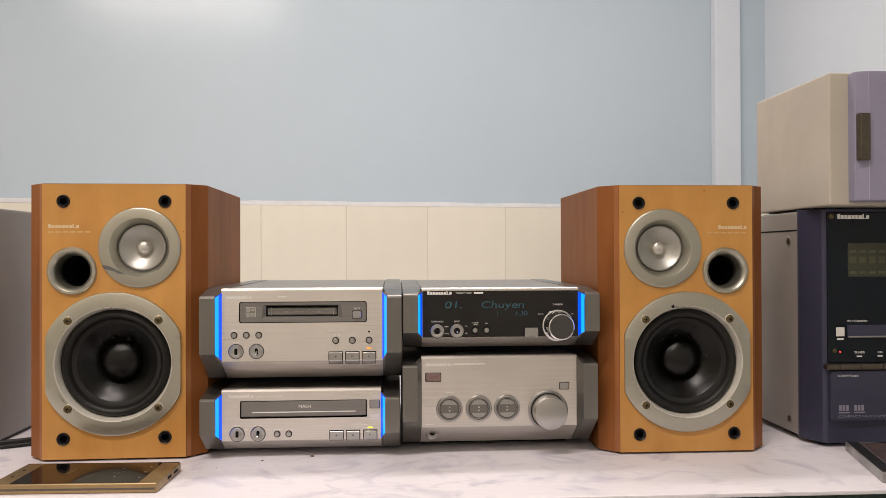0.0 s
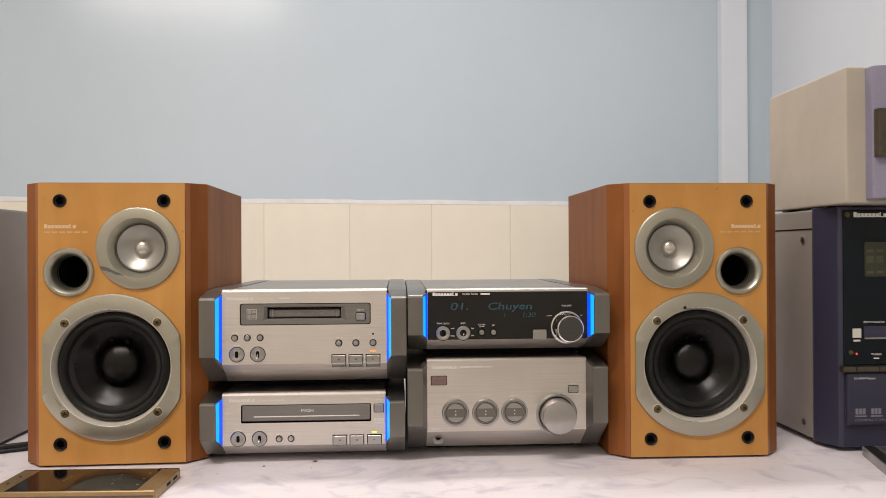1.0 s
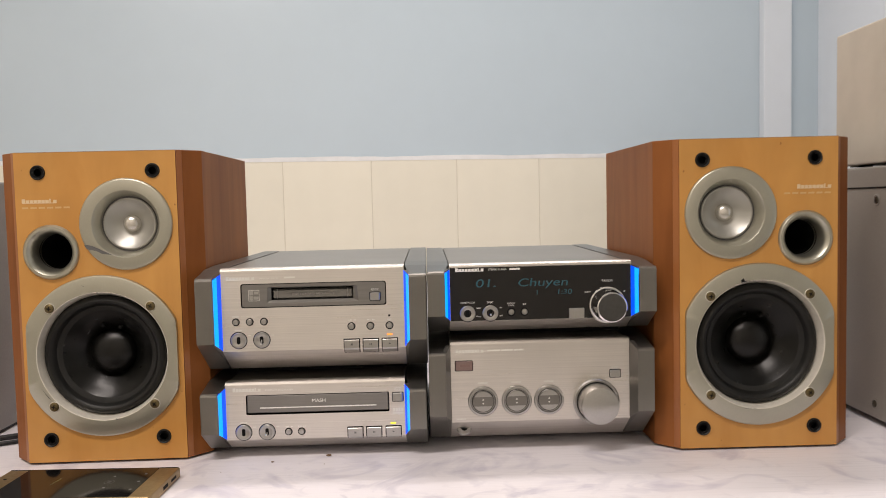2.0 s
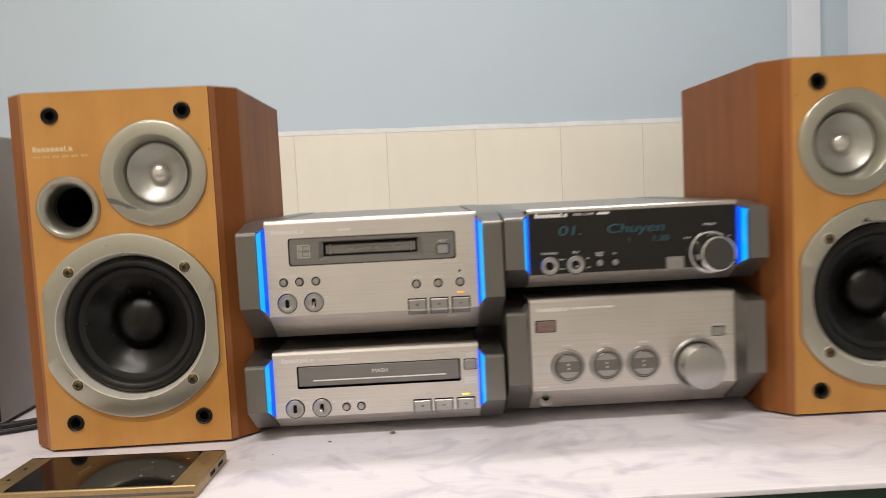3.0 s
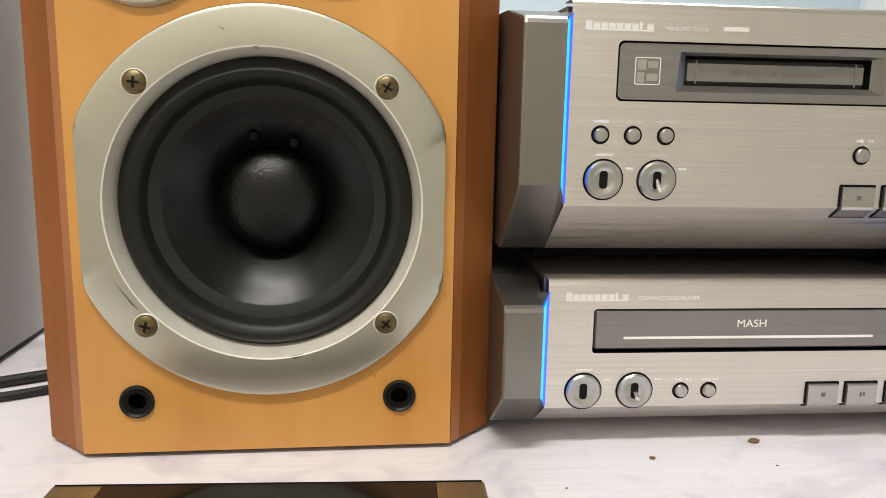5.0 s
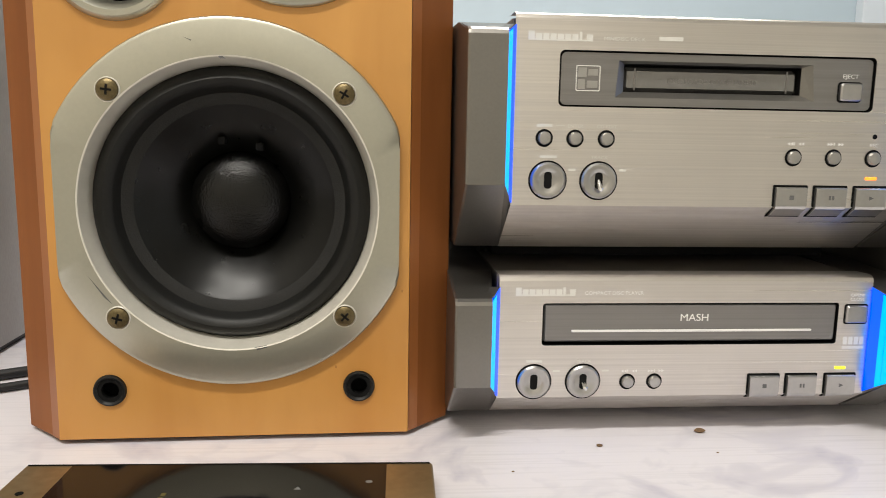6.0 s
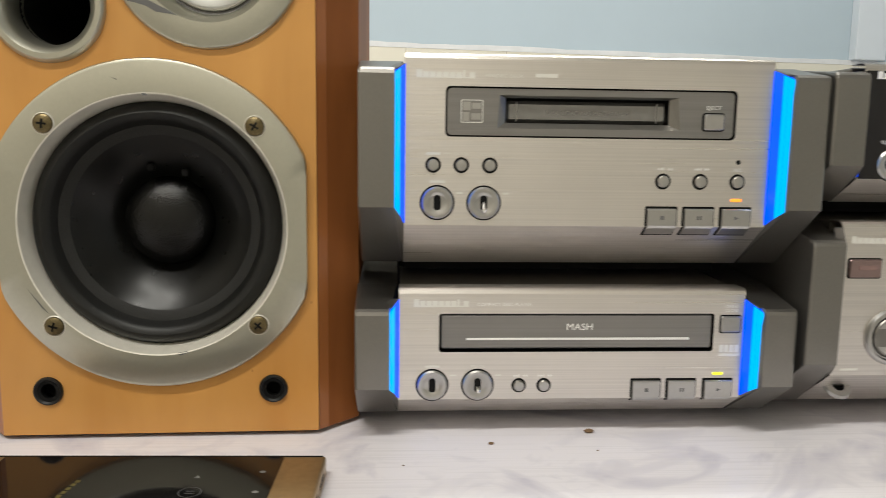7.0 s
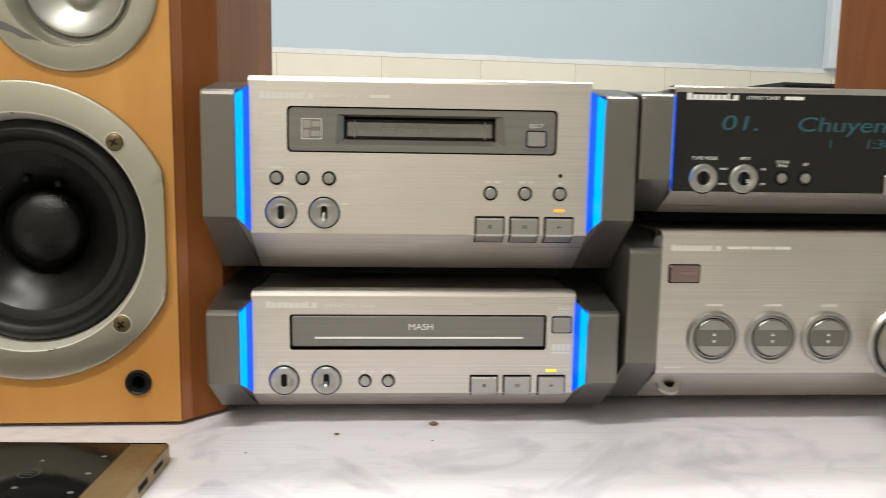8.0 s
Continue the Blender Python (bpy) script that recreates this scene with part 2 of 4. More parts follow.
def prism_x(profile, x0, x1, bevel=0.0):
    """A (y, z) outline swept from x0 to x1."""
    bm = bmesh.new()
    a = [bm.verts.new((x0, y, z)) for y, z in profile]
    b = [bm.verts.new((x1, y, z)) for y, z in profile]
    n = len(profile)
    bm.faces.new(a), bm.faces.new(b[::-1])
    for i in range(n):
        bm.faces.new((a[i], b[i], b[(i + 1) % n], a[(i + 1) % n]))
    if bevel:
        bmesh.ops.bevel(bm, geom=bm.edges[:], offset=bevel, segments=2, affect="EDGES", profile=0.6)
    return bm


def prism_z(outline, z0, z1, cap_top=True, bevel=0.0, skip=()):
    """An (x, y) outline raised from z0 to z1; skip: sides left open."""
    bm = bmesh.new()
    a = [bm.verts.new((x, y, z0)) for x, y in outline]
    b = [bm.verts.new((x, y, z1)) for x, y in outline]
    n = len(outline)
    bm.faces.new(a), bm.faces.new(b[::-1])
    for i in range(n):
        if i not in skip:
            bm.faces.new((a[i], b[i], b[(i + 1) % n], a[(i + 1) % n]))
    if bevel:
        bmesh.ops.bevel(bm, geom=[e for e in bm.edges if len(e.link_faces) == 2], offset=bevel, segments=2, affect="EDGES", profile=0.6)
    return bm


def lathe(profile, x=0.0, z=0.0, n=56, clamp=None, close=False):
    """Revolve (radius, y) about the axis along y through (x, z)."""
    bm = bmesh.new()
    rings = []
    for r, y in profile:
        if r < 1e-6:
            rings.append([bm.verts.new((x, y, z))])
            continue
        ring = []
        for i in range(n):
            a = 2 * math.pi * i / n
            dx = r * math.cos(a)
            if clamp:
                dx = max(-clamp, min(clamp, dx))
            ring.append(bm.verts.new((x + dx, y, z + r * math.sin(a))))
        rings.append(ring)
    pairs = list(zip(rings, rings[1:])) + ([(rings[-1], rings[0])] if close else [])
    for p, q in pairs:
        if len(p) == 1 and len(q) == 1:
            continue
        for i in range(n):
            j = (i + 1) % n
            if len(p) == 1:
                bm.faces.new((p[0], q[i], q[j]))
            elif len(q) == 1:
                bm.faces.new((p[i], q[0], p[j]))
            else:
                bm.faces.new((p[i], q[i], q[j], p[j]))
    return bm


def rounded(x0, x1, z0, z1, r, n=4):
    pts = []
    for cx, cz, a0 in ((x1 - r, z1 - r, 0), (x0 + r, z1 - r, 90), (x0 + r, z0 + r, 180), (x1 - r, z0 + r, 270)):
        for i in range(n + 1):
            a = radians(a0 + 90 * i / n)
            pts.append((cx + r * math.cos(a), cz + r * math.sin(a)))
    return pts


def plate(x0, x1, z0, z1, y0, y1, r=0.001, edge=0.0003, n=4):
    """A plate with rounded corners, its front at y0."""
    bm = bmesh.new()
    r = min(r, (x1 - x0) / 2 - 1e-5, (z1 - z0) / 2 - 1e-5)
    e = min(edge, r * 0.8)
    out, inn = rounded(x0, x1, z0, z1, r, n), rounded(x0 + e, x1 - e, z0 + e, z1 - e, r - e * 0.99, n)
    a = [bm.verts.new((x, y1, z)) for x, z in out]
    b = [bm.verts.new((x, y0 + e, z)) for x, z in out]
    c = [bm.verts.new((x, y0, z)) for x, z in inn]
    k = len(a)
    for p, q in ((a, b), (b, c)):
        for i in range(k):
            bm.faces.new((p[i], p[(i + 1) % k], q[(i + 1) % k], q[i]))
    bm.faces.new(c), bm.faces.new(a[::-1])
    return bm


def holed(outline, holes, y):
    """A flat sheet at y with an (x, z) outline and holes."""
    bm = bmesh.new()
    edges = []
    for loop in [outline] + holes:
        vs = [bm.verts.new((px, y, pz)) for px, pz in loop]
        edges += [bm.edges.new((vs[i], vs[(i + 1) % len(vs)])) for i in range(len(vs))]
    bmesh.ops.triangle_fill(bm, use_beauty=True, use_dissolve=False, edges=edges)
    return bm


def circle(cx, cz, r, n=48):
    return [(cx + r * math.cos(2 * math.pi * i / n), cz + r * math.sin(2 * math.pi * i / n)) for i in range(n)]


def rim(outer, inner, y0, y1):
    """Walls that join one (x, z) loop at y0 to another at y1."""
    bm = bmesh.new()
    a = [bm.verts.new((x, y0, z)) for x, z in outer]
    b = [bm.verts.new((x, y1, z)) for x, z in inner]
    for i in range(len(a)):
        j = (i + 1) % len(a)
        bm.faces.new((a[i], a[j], b[j], b[i]))
    return bm


def words(name, body, size, x, z, y, material, parent, align="LEFT", label="", wide=1.0, slant=0.0):
    cu = bpy.data.curves.new("t", "FONT")
    cu.body, cu.size, cu.align_x, cu.extrude, cu.shear = body, size, align, 0.00005, slant
    tmp = new("t", cu)
    me = bpy.data.meshes.new_from_object(tmp.evaluated_get(bpy.context.evaluated_depsgraph_get()))
    bpy.data.objects.remove(tmp)
    bpy.data.curves.remove(cu)
    me.transform(Matrix.Translation((x, y, z)) @ Euler((radians(90), 0, 0)).to_matrix().to_4x4() @ Matrix.Diagonal((wide, 1, 1, 1)))
    me.name = name
    me.materials.clear()
    me.materials.append(material)
    ob = new(name, me)
    ob.parent = parent
    if label:
        tagged(ob, label=label)
    return ob


def bar(name, x0, x1, z0, z1, y, material, parent, label=""):
    return part(name, box(x0, x1, y - 0.00012, y + 0.0002, z0, z1), material, parent, label)


def brand(parent, x0, x1, z0, z1, y, material, label):
    """A plain mark: nine blocks on one foot, the first one taller."""
    w, foot = (x1 - x0) / 9, z0 + (z1 - z0) * 0.16
    top = [(x1 - w * 0.16, z0), (x0, z0)]
    for k in range(9):
        high = z1 if k in (0, 7) else z0 + (z1 - z0) * 0.76
        a, b = x0 + k * w, x0 + k * w + w * (0.36 if k == 7 else 0.84)
        top += [(a, foot), (a, high), (b, high), (b, foot)] if k else [(a, high), (b, high), (b, foot)]
    bm = bmesh.new()
    front = [bm.verts.new((px, y - 0.00012, pz)) for px, pz in top]
    back = [bm.verts.new((px, y + 0.0002, pz)) for px, pz in top]
    bm.faces.new(front), bm.faces.new(back[::-1])
    for k in range(len(top)):
        n = (k + 1) % len(top)
        bm.faces.new((front[k], front[n], back[n], back[k]))
    return part("brand_plate", bm, material, parent, label)


def cable(name, pts, r, material, label):
    cu = bpy.data.curves.new("c", "CURVE")
    cu.dimensions, cu.bevel_depth, cu.bevel_resolution, cu.resolution_u = "3D", r, 3, 8
    sp = cu.splines.new("NURBS")
    sp.points.add(len(pts) - 1)
    for q, p in zip(sp.points, pts):
        q.co = (*p, 1)
    sp.use_endpoint_u, sp.order_u = True, 3
    tmp = new("c", cu)
    me = bpy.data.meshes.new_from_object(tmp.evaluated_get(bpy.context.evaluated_depsgraph_get()))
    bpy.data.objects.remove(tmp)
    me.materials.clear()
    me.materials.append(material)
    me.name = name
    me.polygons.foreach_set("use_smooth", [True] * len(me.polygons))
    ob = new(name, me)
    return tagged(ob, label, "cable")


# ---- the room ----
WALL_L, WALL_R, WALL_B = -1.95, 1.343, -3.5
TILE_TOP = 0.374
HERE = pose(0, 2.503, 0, 0, 0, ROOM)


def setting(name, bm, material, label, category="wall"):
    ob = tagged(part(name, bm, material), label, category, kind="structure")
    ob.matrix_world = HERE
    return ob


wall_north = setting("wall_north", box(WALL_L - 0.15, WALL_R + 0.15, 0, 0.15, FLOOR, CEIL), wall_paint, "pale blue glossy painted wall above cream tiles")
setting("wall_east", box(WALL_R, WALL_R + 0.15, WALL_B, 0, FLOOR, CEIL), pier_paint, "light blue painted side wall")
setting("wall_west", box(WALL_L - 0.15, WALL_L, WALL_B, 0, FLOOR, CEIL), cream_paint, "cream painted side wall")
# unseen wall and floor close the room and bounce light onto the decks
setting("wall_south", box(WALL_L - 0.15, WALL_R + 0.15, WALL_B - 0.15, WALL_B, FLOOR, CEIL), cream_paint, "assumed cream wall behind the viewer, warms the reflections")
setting("floor", box(WALL_L - 0.15, WALL_R + 0.15, WALL_B - 0.15, 0.15, FLOOR - 0.1, FLOOR), floor_tile, "assumed pale tiled floor under the table, out of view", "floor")
setting("ceiling", box(WALL_L - 0.15, WALL_R + 0.15, WALL_B - 0.15, 0.15, CEIL, CEIL + 0.1), ceiling_paint, "plain white painted ceiling", "ceiling")
setting("pier", box(1.126, 1.226, -0.03, 0, TILE_TOP + 0.012, CEIL, 0.004), pier_paint, "narrow light blue painted pier in the corner", "pier")
bm = bmesh.new()
n_seg = 110
vs = []
for i in range(n_seg + 1):
    x = WALL_L + (WALL_R - WALL_L) * i / n_seg
    t0, t1 = TILE_TOP - 0.001, TILE_TOP + 0.012 + 0.003 * noise.noise((x * 5, 0, 0)) + 0.002 * noise.noise((x * 21, 3, 0))
    vs.append([bm.verts.new((x, -d, z)) for d, z in ((0, t0), (0.010, t0), (0.007, t1), (0, t1 + 0.001))])
for p, q in zip(vs, vs[1:]):
    for i in range(3):
        bm.faces.new((p[i], q[i], q[i + 1], p[i + 1]))
setting("trim", bm, white_line, "uneven white line above the wall tiles", "trim")
grout_bed = part("grout_bed", box(WALL_L, WALL_R, -0.0080, -0.0005, FLOOR, TILE_TOP - 0.001), grout, wall_north, "grout between the tiles")

# ---- the table ----
EDGE = 0.667
table = thing("table", pose(0, 0, FLOOR), "table covered with white marbled vinyl, dark green front edge", "table")
T = -FLOOR
part("tabletop", prism_z([(-1.25, EDGE), (1.2, EDGE), (1.2, 2.66), (-1.25, 2.295)], T - 0.004, T, bevel=0.0012), marble, table, "white marbled vinyl sheet")
part("board", prism_z([(-1.245, EDGE + 0.004), (1.195, EDGE + 0.004), (1.195, 2.655), (-1.245, 2.29)], T - 0.03, T - 0.0045, bevel=0.002), green_edge, table, "dark green board under the vinyl")
for lx, ly in ((-1.15, EDGE + 0.08), (1.1, EDGE + 0.08), (-1.15, 2.2), (1.1, 2.2)):
    part("leg", box(lx - 0.025, lx + 0.025, ly - 0.025, ly + 0.025, 0, T - 0.031, 0.003), green_edge, table)

# fixtures for both unseen lamps, the second an added fill
for fx, fy, _ in TUBES:
    fix = thing("tube_light", pose(fx, fy, CEIL - 0.075, 0, 0, ROOM), "lit fluorescent tube light assumed on the ceiling, out of view", "light", "ceiling lights")
    part("housing", box(-0.62, 0.62, -0.03, 0.03, 0.02, 0.075, 0.004), white_steel, fix)
    part("tube", add(bmesh.new(), lathe([(0, -0.6), (0.013, -0.6), (0.013, 0.6), (0, 0.6)], n=16)), tube_glow, fix).matrix_local = pose(0, 0, 0.004, 0, 0, 90)


# ---- loudspeakers ----
def loudspeaker(m, s, label, H1, drop):
    """s = 1: tweeter to the right of the middle; -1: mirrored; drop: how far the drivers sit lower. Front at local y = 0."""
    ls = thing("loudspeaker", m, label, "loudspeaker", "pair of wooden loudspeakers")
    H0, W, CH, D = 0.002, 0.0737, 0.0188, 0.197
    outline = [(-W, 0.001), (W, 0.001), (W + CH, CH), (W + CH + 0.0032, D), (-W - CH - 0.0032, D), (-W - CH, CH)]
    part("cabinet", prism_z(outline, H0, H1, bevel=0.0007, skip=(0,)), cherry, ls, "reddish brown wood veneer")
    wo, tw, po = (0.0, 0.1018 - drop), (0.0262 * s, 0.2243 - drop), (-0.0432 * s, 0.1998 - drop)
    sockets = [(sx * 0.0520, z - drop) for sx in (-1, 1) for z in (0.2733, 0.0237)]
    holes = [circle(*wo, 0.060), circle(*tw, 0.030), circle(*po, 0.019)] + [circle(x, z, 0.0050, 20) for x, z in sockets]
    rect = [(-W + 0.0003, H0 + 0.0003), (W - 0.0003, H0 + 0.0003), (W - 0.0003, H1 - 0.0003), (-W + 0.0003, H1 - 0.0003)]
    part("front_panel", holed(rect, holes, 0.0), maple, ls, "orange maple veneer")
    part("panel_edge", rim(rect, [(x * 1.0035, z) for x, z in rect], 0.0, 0.0016), cherry_edge, ls)
    for k in (-1, 1):
        c, n_ = 0.0042, 0.0004
        strip = prism_z([(k * W, 0.0012 - n_), (k * (W + c), 0.0012 + c * 0.93 - n_), (k * (W + c), 0.0042 + c), (k * W, 0.004)], H0 + 0.0003, H1 - 0.0003)
        part("edge_strip", strip, cherry_edge, ls, "solid wood edge strip")
    for x in (-0.06, 0.06):
        for y in (0.03, D - 0.03):
            part("foot", add(bmesh.new(), prism_z([(x + 0.008 * math.cos(a), y + 0.008 * math.sin(a)) for a in [k * 0.5236 for k in range(12)]], 0, 0.0022)), black_plastic, ls)
    for x, z in sockets:
        so = part("grille_socket", lathe([(0.0052, 0.008), (0.0052, -0.0006), (0.0060, -0.0014), (0.0066, -0.0012), (0.0069, 0.0002)], x, z, 28), rubber, ls, "black rubber socket", True)
        part("socket_hole", lathe([(0, 0.009), (0.0053, 0.009), (0.0053, 0.002), (0.0036, 0.002), (0.0036, -0.0002), (0.0054, -0.0004)], x, z, 20), black_gap, so)
    # woofer
    fr = part("woofer_frame", lathe([(0.0602, 0.002), (0.0602, -0.0036), (0.0738, -0.0036), (0.0752, -0.0030), (0.0758, -0.0016), (0.0758, 0.0003)],
                              *wo, 96, clamp=0.0688), champagne, ls, "champagne silver ring", True)
    # inner bevel coloured paler than the ring to stand for its highlight
    part("rim_highlight", lathe([(0.0566, 0.0062), (0.0584, 0.0000), (0.0598, -0.0036), (0.0604, -0.0039)], *wo, 96), champagne_edge, fr, "", True)
    part("surround", lathe([(0.0573, 0.0066), (0.0566, 0.0048), (0.0555, 0.0030), (0.0538, 0.0014), (0.0518, 0.0007), (0.0498, 0.0013), (0.0481, 0.0032), (0.0469, 0.0060), (0.0460, 0.0072)], *wo, 80), rubber, ls, "black rubber roll", True)
    part("surround_flange", lathe([(0.0464, 0.0069), (0.0440, 0.0075), (0.0416, 0.0088)], *wo, 80), flange_mat, ls, "dull grey flange", True)
    part("cone", lathe([(0.0420, 0.0087), (0.0408, 0.0098), (0.0360, 0.0129), (0.0310, 0.0167), (0.0260, 0.0212), (0.0225, 0.0248), (0.0210, 0.0262)], *wo, 80), cone_mat, ls, "black cone", True)
    part("dust_cap", lathe([(0.0220, 0.0280), (0.0219, 0.0252)] + [(0.0216 * math.cos(a), 0.0248 - 0.0125 * math.sin(a)) for a in [k * math.pi / 20 for k in range(11)]], *wo, 48), cap_mat, ls, "black woven dome", True)
    for k in (-1, 1):
        part("wire_terminal", add(box(wo[0] + 0.0015 + k * 0.0080 - 0.0017, wo[0] + 0.0015 + k * 0.0080 + 0.0017, 0.0165, 0.0245, wo[1] + 0.0232 - k * 0.0012, wo[1] + 0.0270 - k * 0.0012, 0.0014), bmesh.new()), black_gap, ls)
    for sx in (-1, 1):
        for sz in (-1, 1):
            cx, cz = wo[0] + sx * 0.0461, wo[1] + sz * 0.0460
            part("screw_well", lathe([(0.0050, -0.0037), (0.0046, -0.0041), (0.0043, -0.0038)], cx, cz, 24), champagne_edge, fr, "", True)
            sc = part("screw", lathe([(0.0044, -0.0030), (0.0042, -0.0046), (0.0030, -0.0054), (0, -0.0057)], cx, cz, 20), brass, fr, "dull brass cross-head screw", True)
            a = 0.4 + sx + sz * 0.7
            cross = bmesh.new()
            for k in (0, 1):
                q = box(-0.0021, 0.0021, -0.0059, -0.0050, -0.00042, 0.00042)
                bmesh.ops.transform(q, matrix=Matrix.Translation((cx, 0, cz)) @ Matrix.Rotation(a + k * math.pi / 2, 4, "Y"), verts=q.verts)
                add(cross, q)
            part("cross_slot", cross, black_gap, sc)
    # tweeter
    part("tweeter_frame", lathe([(0.0312, -0.0023), (0.0410, -0.0026), (0.0421, -0.0020), (0.0427, -0.0008), (0.0427, 0.0003)], *tw, 72), champagne, ls, "champagne silver ring", True)
    part("tweeter_rim", lathe([(0.0313, -0.0023), (0.0307, -0.0018), (0.0266, 0.0078), (0.0258, 0.0095)], *tw, 72), champagne, ls, "sloping silver rim", True)
    part("tweeter_gap", lathe([(0.0260, 0.0092), (0.0238, 0.0098)], *tw, 64), dial_dark, ls)
    part("tweeter_cone", lathe([(0.0246, 0.0094), (0.0240, 0.0084), (0.0231, 0.0083), (0.0222, 0.0092), (0.0150, 0.0134), (0.0085, 0.0162), (0.0070, 0.0168)], *tw, 64), tweeter_cone, ls, "silver cone", True)
    part("tweeter_dome", lathe([(0.0088, 0.0166)] + [(0.0085 * math.cos(a), 0.0158 - 0.0066 * math.sin(a)) for a in [k * math.pi / 16 for k in range(9)]], *tw, 36), dome_metal, ls, "polished dome", True)
    # port
    part("port_ring", lathe([(0.0165, 0.016), (0.0168, 0.008), (0.0176, 0.0030), (0.0194, -0.0010), (0.0216, -0.0028), (0.0238, -0.0028), (0.0252, -0.0014), (0.0256, 0.0003)], *po, 56), champagne, ls, "flared silver ring", True)
    part("port_tube", lathe([(0.0166, 0.012), (0.0166, 0.11), (0, 0.11)], *po, 40), black_gap, ls, "dark bass port")
    # brand and small print
    bx = -0.0590 * s
    x0, x1 = (bx - 0.0085, bx + 0.0235) if s > 0 else (bx - 0.0235, bx + 0.0085)
    brand(ls, x0, x1, 0.2450 - drop, 0.2492 - drop, -0.0001, gold_print, "pale gold brand print")
    for k in range(6):
        q = (x0 if s > 0 else x0 - 0.012) + k * 0.0075
        bar("small_print", q, q + 0.0055, 0.2402 - drop, 0.2418 - drop, -0.0001, maple_print, ls)
    return ls


def scuff(parent, pts, y, material, name="scuff"):
    """A small worn patch: an uneven outline a hair above its surface."""
    bm = bmesh.new()
    bm.faces.new([bm.verts.new((x, y, z)) for x, z in pts])
    return part(name, bm, material, parent, "dark worn patch")


gold_print = mat("pale_gold_print", (0.70, 0.53, 0.33), 0.45)
maple_print = mat("faint_print", (0.62, 0.40, 0.18), 0.5)
left_ls = loudspeaker(pose(-0.3040, 0.8223, 0, 0, 0, 1.16), 1, "orange maple loudspeaker with reddish brown sides, scuffed tweeter ring", 0.2920, 0.0)
right_ls = loudspeaker(pose(0.3063, 0.8063, 0, 0, 0, -0.3), -1, "orange maple loudspeaker with nicked woofer ring, beside navy hi-fi", 0.2902, 0.0025)


def on_ring(cx, cz, pts):
    return [(cx + r * math.cos(radians(a)), cz + r * math.sin(radians(a))) for r, a in pts]


scuff(left_ls, on_ring(0.0262, 0.2243, [(0.0424, 206), (0.0424, 212), (0.0395, 216), (0.0362, 223), (0.0350, 231), (0.0322, 240), (0.0313, 246), (0.0313, 236), (0.0330, 224), (0.0362, 213), (0.0395, 208)]), -0.00275, dark_print)
scuff(left_ls, on_ring(0, 0.1018, [(0.0640, 206), (0.0635, 216), (0.0628, 220), (0.0630, 212)]), -0.0037, dark_print)
scuff(left_ls, on_ring(0, 0.1018, [(0.0590, 92.5), (0.0602, 93.5), (0.0604, 92.0), (0.0590, 90.5)]), -0.0037, dark_print)
scuff(left_ls, on_ring(0, 0.1018, [(0.0598, 278), (0.0612, 279), (0.0608, 283), (0.0598, 283)]), -0.0037, dark_print)
scuff(left_ls, on_ring(0, 0.1018, [(0.0690, 104), (0.0694, 104.5), (0.0672, 101.5), (0.0669, 101.8)]), -0.0037, dark_print)
scuff(right_ls, on_ring(0, 0.0993, [(0.0640, 104), (0.0625, 107), (0.0600, 106.5), (0.0596, 98), (0.0598, 92), (0.0604, 99), (0.0612, 103.5)]), -0.0037, black_gap)
scuff(right_ls, on_ring(0, 0.0993, [(0.0612, 256), (0.0604, 263), (0.0598, 268), (0.0600, 258)]), -0.0037, dark_print)

smudge = mat("dark_smudge", (0.36, 0.155, 0.035), 0.45)
random.seed(11)
for ls in (left_ls, right_ls):
    for k in range(26):
        x, z, r = random.uniform(-0.072, 0.072), random.uniform(0.006, 0.286), random.uniform(0.0003, 0.0011)
        if min(math.hypot(x, z - 0.1005) - 0.078, math.hypot(abs(x) - 0.026, z - 0.2235) - 0.046, math.hypot(abs(x) - 0.043, z - 0.1985) - 0.028, math.hypot(abs(x) - 0.052, z - 0.2725) - 0.009, math.hypot(abs(x) - 0.052, z - 0.024) - 0.009) < r:
            continue
        pts = [(x + r * (0.6 + 0.4 * random.random()) * math.cos(a), z + r * (0.9 + 0.9 * random.random()) * math.sin(a)) for a in [q * 0.7854 for q in range(8)]]
        bm = bmesh.new()
        bm.faces.new([bm.verts.new((a, -0.00006, b)) for a, b in pts])
        part("smudge", bm, smudge, ls)

# ---- stereo units ----
HW, FW, SW, DEEP = 0.1045, 0.0842, 0.0888, 0.290


